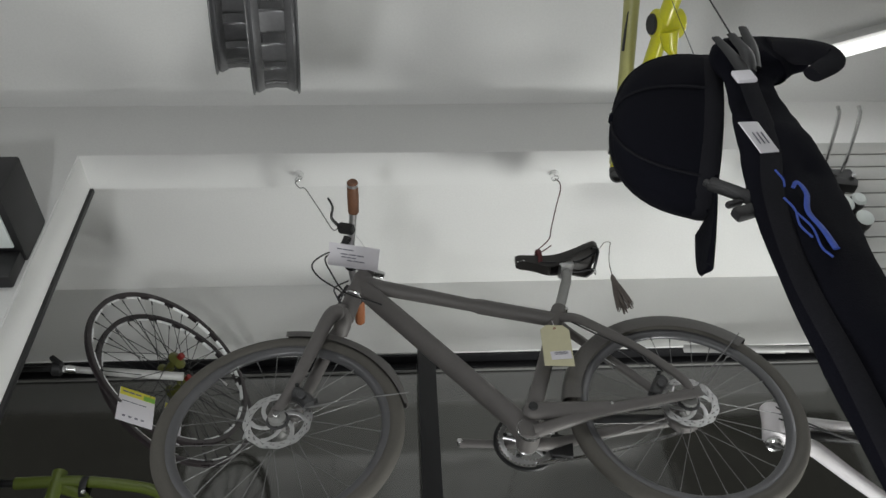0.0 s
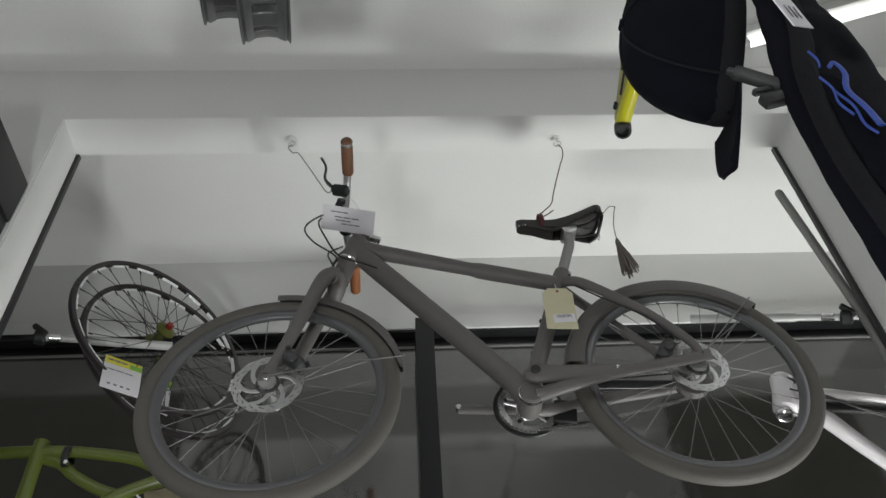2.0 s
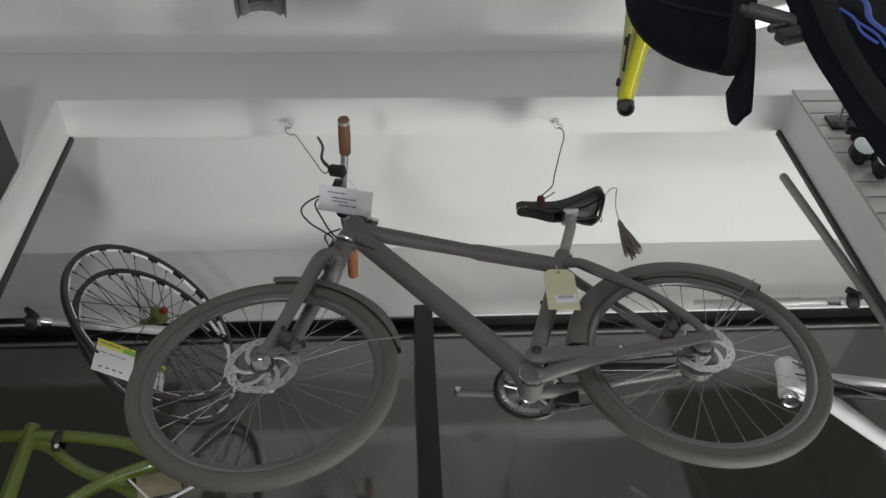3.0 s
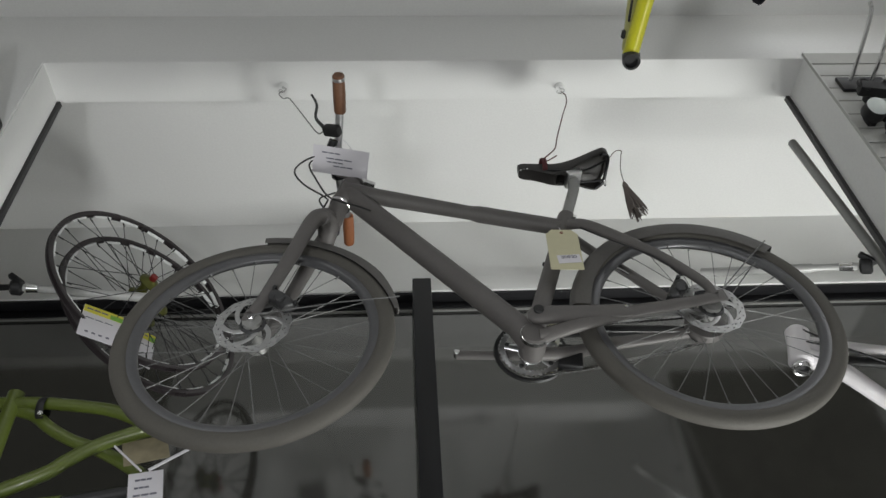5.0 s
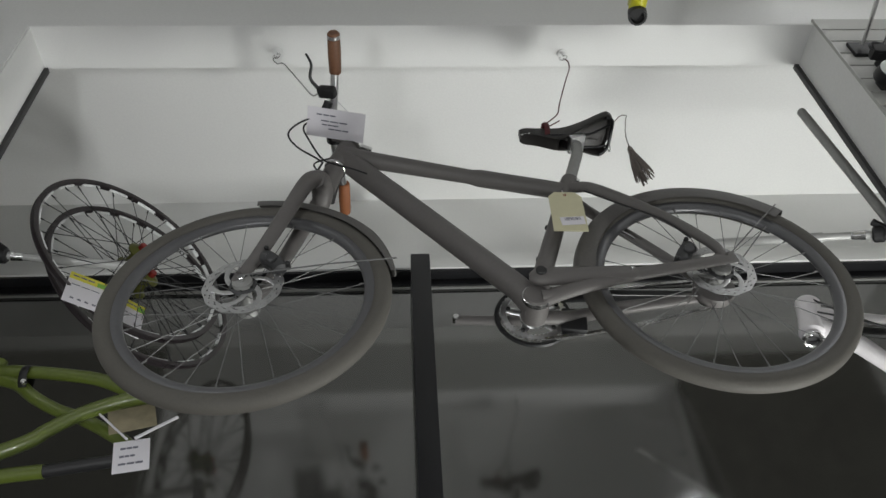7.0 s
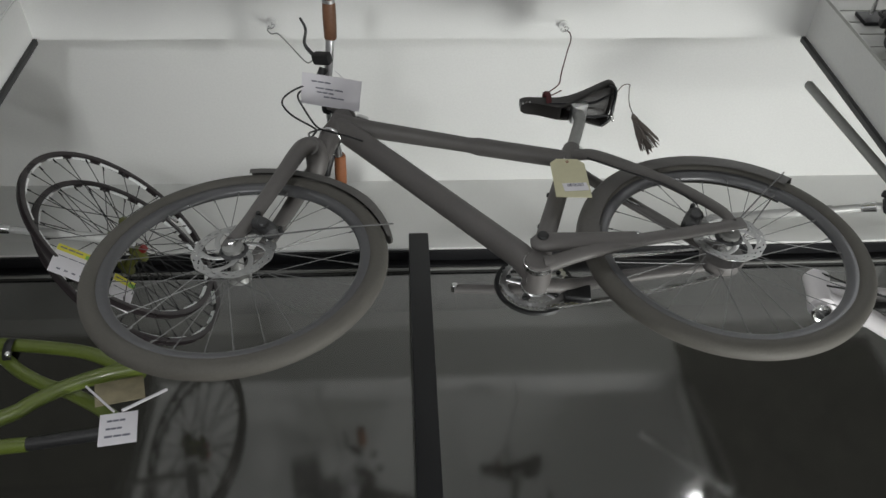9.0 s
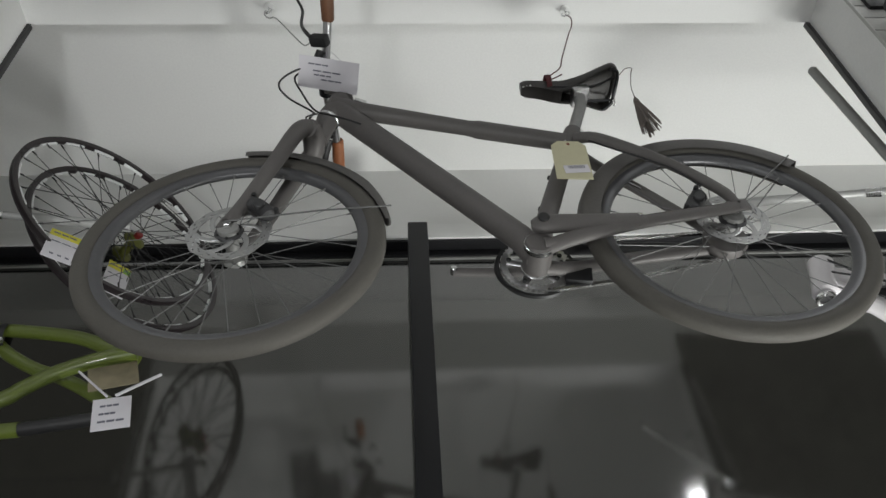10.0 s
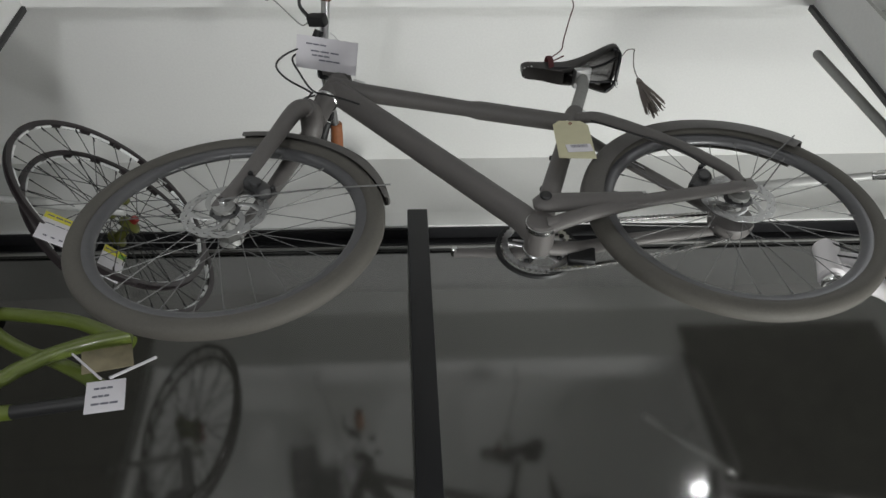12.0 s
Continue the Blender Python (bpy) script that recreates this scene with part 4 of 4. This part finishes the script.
part("cable", sweep(smooth_path([(1.19, WY - 0.03, 2.77), (1.26, WY - 0.05, 2.69), (1.38, WY - 0.045, 2.63), (1.50, WY - 0.03, 2.60)]), 0.0028, 6), BLACKPL, wf)
part("cable", sweep(smooth_path([(1.19, WY - 0.03, 2.72), (1.29, WY - 0.06, 2.655), (1.42, WY - 0.05, 2.60), (1.52, WY - 0.03, 2.59)]), 0.0028, 6), BLACKPL, wf)
part("black_tube", sweep([(1.25, WY + 0.01, 2.685), (1.60, WY + 0.01, 2.640)], 0.015, 12), BLACKPL, wf)
part("wall_arm", sweep([(1.88, WY, 2.605), (2.35, WY, 2.58)], 0.012, 10), BLACKPL, wf, "black wall arm")
pd = thing("fork", (1.42, 2.02, 2.47), "slim steel fork with a small yellow-rimmed end", "bicycle part")
for dx in (-0.008, 0.012):
    part("blade", sweep([(1.44 + dx, 2.03, 2.66), (1.432 + dx, 2.02, 2.62), (1.417 + dx, 2.02, 2.50)], [0.004, 0.005, 0.004], 8), STEEL, pd)
fr = part("end_plate", slab(pose(1.414, 2.02, 2.480, 0, 8, 0), 0.064, 0.01, 0.042, 0.003), BLACKPL, pd)
for dz in (-0.019, 0.019):
    part("rim_bar", slab(pose(1.414, 2.013, 2.480 + dz, 0, 8, 0), 0.064, 0.006, 0.005, 0.001), OCHRE, fr)
for dx in (-0.03, -0.01, 0.01, 0.03):
    part("rib", slab(pose(1.414 + dx, 2.013, 2.480, 0, 12, 0), 0.005, 0.006, 0.036, 0.001), OCHRE, fr)
part("clip", sweep([(1.44, 2.03, 2.640), (1.412, 1.93, 2.645)], 0.005, 8), BLACKPL, pd)

# ---- two perforated wide rims hung from the ceiling ----
def fat_rim(cx, cy, cz, R, half, tip, turn):
    bm = bmesh.new()
    n = 200
    prof = [(R, -half), (R - 0.010, -half * 0.93), (R - 0.006, -half * 0.8), (R - 0.014, -half * 0.52), (R - 0.016, -half * 0.50), (R - 0.019, 0), (R - 0.016, half * 0.50), (R - 0.014, half * 0.52), (R - 0.006, half * 0.8), (R - 0.010, half * 0.93), (R, half)]
    m = pose(cx, cy, cz, 0, tip, turn)
    rows = [[bm.verts.new(m @ Vector((w, r * math.cos(2 * math.pi * k / n), r * math.sin(2 * math.pi * k / n)))) for k in range(n)] for r, w in prof]
    for j in range(len(prof) - 1):
        for k in range(n):
            if j in (4, 5) and k % 10 in (0, 1, 2):
                continue
            bm.faces.new((rows[j][k], rows[j][(k + 1) % n], rows[j + 1][(k + 1) % n], rows[j + 1][k]))
    top = cz + R
    ob = thing("wide_rim", (cx, cy, cz - R), "grey perforated wide bicycle rim hung from the ceiling", "bicycle rim", "wide rims")
    r = part("rim", bm, FATRIM, ob)
    md = r.modifiers.new("thick", "SOLIDIFY")
    md.thickness = 0.003
    part("hook", sweep([(cx, cy, ZC), (cx, cy, top + 0.01), (cx, cy + 0.012, top - 0.03), (cx, cy, top - 0.045)], 0.003, 8), STEEL, ob)


fat_rim(-0.432, 0.95, 3.420, 0.285, 0.060, -9.5, 4)
fat_rim(-0.318, 0.94, 3.300, 0.285, 0.057, -7.5, 3)

# ---- yellow frame overhead ----
yf = thing("display_bicycle", (0.62, 1.39, 3.08), "yellow bicycle frame hung upright from the ceiling", "bicycle")
part("seat_tube", sweep([(0.622, 1.39, 3.085), (0.630, 1.25, 3.080), (0.655, 0.95, 3.070), (0.668, 0.80, 3.065)], [0.0205, 0.0195, 0.0205, 0.021], 20), YELLOW, yf)
part("tube_mouth", lathe([(0.0, -0.008), (0.0155, -0.008), (0.0165, -0.020), (0.0215, -0.020), (0.0230, -0.014), (0.0230, 0.016), (0.018, 0.022), (0.0, 0.022)], (0.621, 1.392, 3.068), (0.20, 0.10, 0.97), 26, closed=False), BLACKPL, yf, "black open tube mouth")
part("top_tube", sweep([(0.615, 1.385, 3.103), (0.611, 1.25, 3.108), (0.606, 1.10, 3.130), (0.604, 0.90, 3.21), (0.605, 0.78, 3.27)], [0.014, 0.019, 0.022, 0.024, 0.024], 16, flat=0.85), OCHRE, yf, "dull yellow tube")
part("decal", sweep([(0.603, 1.30, 3.092), (0.601, 1.20, 3.097)], 0.006, 8, flat=0.5), BLACKPL, yf, "black lettering strip")
part("decal", sweep([(0.590, 1.05, 3.140), (0.596, 0.90, 3.197)], 0.008, 8, flat=0.5), BLACKPL, yf, "black lettering strip")
for y in (1.34, 1.22):
    part("cable_stop", drum((0.599, y, 3.100), (0, 1, 0), 0.006, 0.022, 12), BLACKPL, yf)
part("bracket_shell", drum((0.668, 0.945, 3.085), (1, 0.05, 0.15), 0.036, 0.076, edge=0.006), YELLOW, yf, "bright yellow shell")
part("shell_face", drum((0.629, 0.943, 3.079), (1, 0.05, 0.15), 0.025, 0.010), BLACKPL, yf)
part("lug", sweep([(0.665, 0.945, 3.055), (0.675, 0.985, 3.045), (0.690, 1.01, 3.035)], [0.026, 0.018, 0.006], 12), YELLOW, yf)
part("hanging_strap", sweep([(0.668, 0.80, 3.075), (0.65, 0.79, ZC)], 0.008, 8, flat=0.3), BLACKPL, yf)

# ---- ceiling tube lamps ----
TUBE = glow("tube_glow", (1.0, 1.0, 0.97), 1.5)
for lx, ly, turn in SHOP_TUBES:
    lamp = thing("tube_lamp", (lx, ly, 3.79), "lit white fluorescent tube under the ceiling", "ceiling lamp", "ceiling tube lamps")
    part("housing", box(lx - 0.62, lx + 0.62, ly - 0.03, ly + 0.03, 3.835, ZC, 0.004), WHITE, lamp)
    part("tube", sweep([(lx - 0.59, ly, 3.815), (lx + 0.59, ly, 3.815)], 0.021, 16), TUBE, lamp)
    for e in (-0.605, 0.605):
        part("socket", box(lx + e - 0.012, lx + e + 0.012, ly - 0.016, ly + 0.016, 3.795, 3.836, 0.003), WHITE, lamp)
    lamp.rotation_euler.z = math.radians(turn)
up = thing("display_uplight", (-0.62, 0.12, 0), "small white display uplight on a stand", "lamp")
part("post", sweep([(-0.62, 0.12, 0.02), (-0.62, 0.12, 0.90)], 0.015, 12), BLACKMETAL, up)
part("foot", drum((-0.62, 0.12, 0.012), (0, 0, 1), 0.14, 0.024), BLACKMETAL, up)
part("head", slab(look((-0.62, 0.12, 0.93), (0.1, 2.0, 3.88)), 0.40, 0.40, 0.06, 0.008), BLACKMETAL, up)

# ---- black box on the west wall ----
wb = thing("wall_unit", (-1.3, 1.6, 2.95), "black wall unit with a pale panel underneath", "wall unit")
part("body", box(-1.70, -1.088, 1.44, YF, 3.065, 3.24, 0.008), BLACKPL, wb)
part("panel", box(-1.66, -1.108, 1.485, 1.635, 3.058, 3.0655, 0.002), LENSW, wb, "pale underside panel")
part("bracket", box(-1.68, -1.095, 1.650, YF, 2.955, 3.064, 0.006), BLACKPL, wb)

# ---- hooks and small goods on the slatwall ----
hk = thing("slatwall_hook", (1.48, 1.5, 3.36), "double-prong steel hook on the slatwall", "hook")
part("plate", box(1.41, 1.56, YF - 0.022, YF - 0.0100, 3.36, 3.43, 0.003), BLACKMETAL, hk)
for x in (1.440, 1.510):
    part("prong", sweep(smooth_path([(x, YF - 0.03, 3.398), (x, 1.60, 3.402), (x - 0.004, 1.46, 3.425), (x - 0.006, 1.43, 3.450)]), 0.0065, 8), STEEL, hk)
mb = thing("light_mount", (1.47, 1.63, 3.27), "black clamp mount hung on the slatwall", "bicycle part")
part("body", slab(pose(1.465, 1.640, 3.305, 10, 12, 0), 0.090, 0.040, 0.034, 0.008), BLACKPL, mb)
part("band", sweep([(1.440 + 0.020 * math.cos(t), 1.630, 3.320 + 0.026 * math.sin(t)) for t in (2 * math.pi * k / 18 for k in range(18))], 0.005, 7, closed=True), BLACKPL, mb)
part("clip", box(1.45, 1.48, 1.655, YF - 0.0100, 3.29, 3.32, 0.003), BLACKPL, mb)
part("screw", drum((1.495, 1.612, 3.312), (0, 1, 0.4), 0.009, 0.02, 14), STEEL, mb)
for x, z, r in ((1.418, 3.195, 0.034), (1.475, 3.215, 0.026), (1.455, 3.125, 0.030)):
    li = thing("bicycle_light", (x, 1.62, z - 0.04), "round bicycle lamp with clear lens on the slatwall", "bicycle lamp", "lamps on the slatwall")
    part("body", lathe([(0, -0.02), (r * 0.8, -0.018), (r, 0), (r, 0.016), (r * 0.9, 0.022), (0, 0.022)], (x, 1.64, z), (0, 1, 0.3), 26, closed=False), BLACKPL, li)
    part("lens", lathe([(0, -0.030), (r * 0.65, -0.028), (r * 0.94, -0.020), (0, -0.014)], (x, 1.64, z), (0, 1, 0.3), 26, closed=False), LENSW, li, "clear lens")
    part("clip", box(x - 0.012, x + 0.012, 1.655, YF - 0.0100, z - 0.02, z + 0.02, 0.003), BLACKPL, li)

# ---- cap ----
CY = 0.72
cap = thing("cap", (0.40, CY, 2.0), "black cotton cap hanging by its strap with the brim down", "cap")
bm = bmesh.new()
rows = []
M = pose(0.483, CY, 2.312, 0, 16.0, 0)
na, nb = 14, 28
for i in range(na + 1):
    f = i / na
    a = f * math.pi / 2
    rows.append([bm.verts.new(M @ Vector((-0.146 * math.cos(a) ** 0.8, 0.076 * math.sin(a) ** 0.8 * math.cos(t) * (1 + 0.03 * math.cos(5 * t)), 0.190 * math.sin(a) ** 0.8 * math.sin(t) * (1 + 0.02 * math.sin(3 * t)))))
                 for t in (2 * math.pi * k / nb for k in range(nb))])
for i in range(na):
    for k in range(nb):
        bm.faces.new((rows[i][k], rows[i][(k + 1) % nb], rows[i + 1][(k + 1) % nb], rows[i + 1][k]))
bmesh.ops.remove_doubles(bm, verts=bm.verts, dist=1e-5)
cr_ = part("crown", bm, CLOTH, cap)
md = cr_.modifiers.new("thick", "SOLIDIFY")
md.thickness = 0.003
band = part("sweatband", sweep([M @ Vector((-0.008, 0.076 * math.cos(t), 0.190 * math.sin(t))) for t in (2 * math.pi * k / 40 for k in range(40))], 0.014, 8, closed=True, flat=0.3), CLOTHGREY, cap, "charcoal band")
for t in (0.0, 1.05, 2.1, 3.14, 4.2, 5.25):
    pts = [M @ Vector((-0.1475 * math.cos(a) ** 0.8, 0.0775 * math.sin(a) ** 0.8 * math.cos(t), 0.1915 * math.sin(a) ** 0.8 * math.sin(t))) for a in (0.06 + 1.45 * k / 12 for k in range(13))]
    part("seam", sweep(pts, 0.0022, 5), CLOTHGREY, cap)
part("hanging_cord", sweep([M @ Vector((-0.01, 0, 0.186)), (0.56, CY, 3.0), (0.56, CY, 4.119)], 0.0008, 5), BLACKPL, cap)
part("button", drum(M @ Vector((-0.148, 0, 0)), M.to_3x3() @ Vector((1, 0, 0)), 0.009, 0.008, 16), CLOTH, cap)
bm = bmesh.new()
rows = []
for i in range(9):
    f = i / 8
    w = 0.055 * math.sqrt(max(1 - f ** 2.6, 0.02))
    rows.append([bm.verts.new(M @ Vector((0.002 - 0.007 * (u * u), 0.0 + w * u, -0.183 - 0.125 * f))) for u in (-1 + 2 * k / 10 for k in range(11))])
for i in range(8):
    for k in range(10):
        bm.faces.new((rows[i][k], rows[i][k + 1], rows[i + 1][k + 1], rows[i + 1][k]))
br = part("brim", bm, CLOTH, cap)
md = br.modifiers.new("thick", "SOLIDIFY")
md.thickness = 0.004
part("strap", sweep(smooth_path([M @ Vector((-0.01, 0.0, 0.186)), (0.545, CY - 0.06, 2.47), (0.545, 0.62, 2.40), (0.535, 0.61, 2.37)]), 0.010, 8, flat=0.3), CLOTHGREY, cap)
part("buckle", sweep([(0.548 + 0.012 * math.cos(t), CY - 0.055, 2.462 + 0.020 * math.sin(t)) for t in (2 * math.pi * k / 16 for k in range(16))], 0.003, 6, closed=True), BLACKPL, cap)

# ---- long black bag ----
BY = 0.60
bag = thing("strap_bag", (0.46, BY, 1.45), "long black fabric strap bag with buckles and blue stitched mark", "bag")
spine = [((0.600, BY, 2.335), 0.030), ((0.560, BY, 2.335), 0.046), ((0.515, BY, 2.315), 0.058), ((0.497, BY, 2.262), 0.034), ((0.490, BY, 2.20), 0.038), ((0.482, BY, 2.10), 0.050), ((0.470, BY, 2.00), 0.057), ((0.460, BY, 1.88), 0.056), ((0.462, BY, 1.76), 0.060), ((0.47, BY, 1.62), 0.064), ((0.475, BY, 1.46), 0.06)]
sp = smooth_path([p for p, _ in spine], 5)
rr = smooth_path([(r, 0, 0) for _, r in spine], 5)
bm = sweep(sp, [v.x for v in rr], 28, flat=0.42)
for v in bm.verts:
    n1 = noise.noise(v.co * 14)
    n2 = noise.noise(v.co * 40 + Vector((3, 1, 7)))
    v.co += Vector((0.006 * n1, 0.010 * n1 + 0.003 * n2, 0.003 * n2))
part("body", bm, CLOTH, bag)
part("lobe", sweep(smooth_path([(0.545, BY - 0.01, 2.330), (0.60, BY - 0.012, 2.325), (0.632, BY - 0.01, 2.318), (0.625, BY - 0.01, 2.295), (0.585, BY - 0.012, 2.262)]), [0.030, 0.014], 14, flat=0.6), CLOTHGREY, bag, "charcoal padded loop")
edge = part("webbing", sweep(smooth_path([(0.500, BY - 0.02, 2.32), (0.478, BY - 0.022, 2.22), (0.462, BY - 0.022, 2.10), (0.430, BY - 0.022, 1.99), (0.412, BY - 0.022, 1.86), (0.413, BY - 0.022, 1.74), (0.411, BY - 0.02, 1.60)]), 0.013, 8, flat=0.25), CLOTHGREY, bag, "charcoal webbing edge")
for pts in ([(0.490, BY - 0.02, 2.26), (0.495, BY - 0.03, 2.29), (0.492, BY - 0.03, 2.325), (0.490, BY - 0.03, 2.345)], [(0.500, BY - 0.02, 2.27), (0.508, BY - 0.03, 2.31), (0.514, BY - 0.03, 2.365)],
            [(0.485, BY - 0.02, 2.25), (0.472, BY - 0.03, 2.29), (0.464, BY - 0.03, 2.335)]):
    part("strap_end", sweep(smooth_path(pts), [0.012, 0.007], 8, flat=0.35), BLACKPL, bag)
for x, z, ang in ((0.412, 2.030, 35), (0.428, 1.995, -20)):
    bk = part("buckle", slab(pose(x - 0.012, BY + 0.005, z, 0, ang, 0), 0.056, 0.012, 0.017, 0.004), BLACKPL, bag, "black side-release buckle")
    part("prong", slab(pose(x - 0.032, BY + 0.005, z + 0.012, 0, ang, 0), 0.022, 0.008, 0.008, 0.003), BLACKPL, bk)
mt_ = pose(0.409, BY - 0.075, 2.028, 0, 15, 0) @ pose(0, 0, 0, 0, 0, 30) @ pose(0, 0, 0, 0, 45, 0)
tg = part("hang_tag", slab(mt_, 0.044, 0.0015, 0.044, 0.0004), CARD, bag, "white paper tag")
for k in range(3):
    part("print", slab(mt_ @ pose(0.002, -0.0014, 0.010 - 0.010 * k), 0.016, 0.0006, 0.002), INK, tg, smooth=False)
part("patch", slab(pose(0.459, BY - 0.045, 2.205, 0, -6, 0), 0.027, 0.006, 0.024, 0.002), CARD, bag, "white plastic clip")
# stitched mark: a few blue strokes
marks = part("stitched_mark", sweep(smooth_path([(0.445, BY - 0.036, 1.985), (0.454, BY - 0.036, 1.995), (0.457, BY - 0.036, 1.975), (0.447, BY - 0.036, 1.945), (0.452, BY - 0.036, 1.915), (0.454, BY - 0.036, 1.885)]), [0.0022, 0.0042], 8, flat=0.4), BLUE, bag, "blue embroidery")
for pts in ([(0.438, BY - 0.034, 2.020), (0.441, BY - 0.034, 2.003), (0.438, BY - 0.034, 1.990)], [(0.430, BY - 0.034, 1.970), (0.435, BY - 0.034, 1.950), (0.431, BY - 0.034, 1.925), (0.437, BY - 0.034, 1.905)],
            [(0.435, BY - 0.034, 1.945), (0.443, BY - 0.034, 1.920), (0.441, BY - 0.034, 1.890), (0.447, BY - 0.034, 1.875)]):
    part("stitch", sweep(smooth_path(pts), 0.0013, 6), BLUE, marks)
part("hanging_cord", sweep([(0.515, BY, 2.36), (0.52, BY, 3.0), (0.52, BY, 3.987)], 0.0014, 6), BLACKPL, bag)
for ob, k in ((cap, 0.915), (bag, 0.96)):
    ob.scale = (k, k, k)
    ob.location = Vector((0, 0, 1.3)) + k * (Vector(ob.location) - Vector((0, 0, 1.3)))
# plinth and light panel are unseen, made up to house the bay fill light
pl = thing("added_plinth", (1.50, 2.28, 0), "unseen white plinth added to carry the bay fill light", "plinth")
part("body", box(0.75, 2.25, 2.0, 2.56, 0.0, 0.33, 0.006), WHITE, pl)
sl = thing("added_light_panel", (1.72, 2.27, 0.33), "unseen flat white light panel added to house the bay fill light", "lamp")
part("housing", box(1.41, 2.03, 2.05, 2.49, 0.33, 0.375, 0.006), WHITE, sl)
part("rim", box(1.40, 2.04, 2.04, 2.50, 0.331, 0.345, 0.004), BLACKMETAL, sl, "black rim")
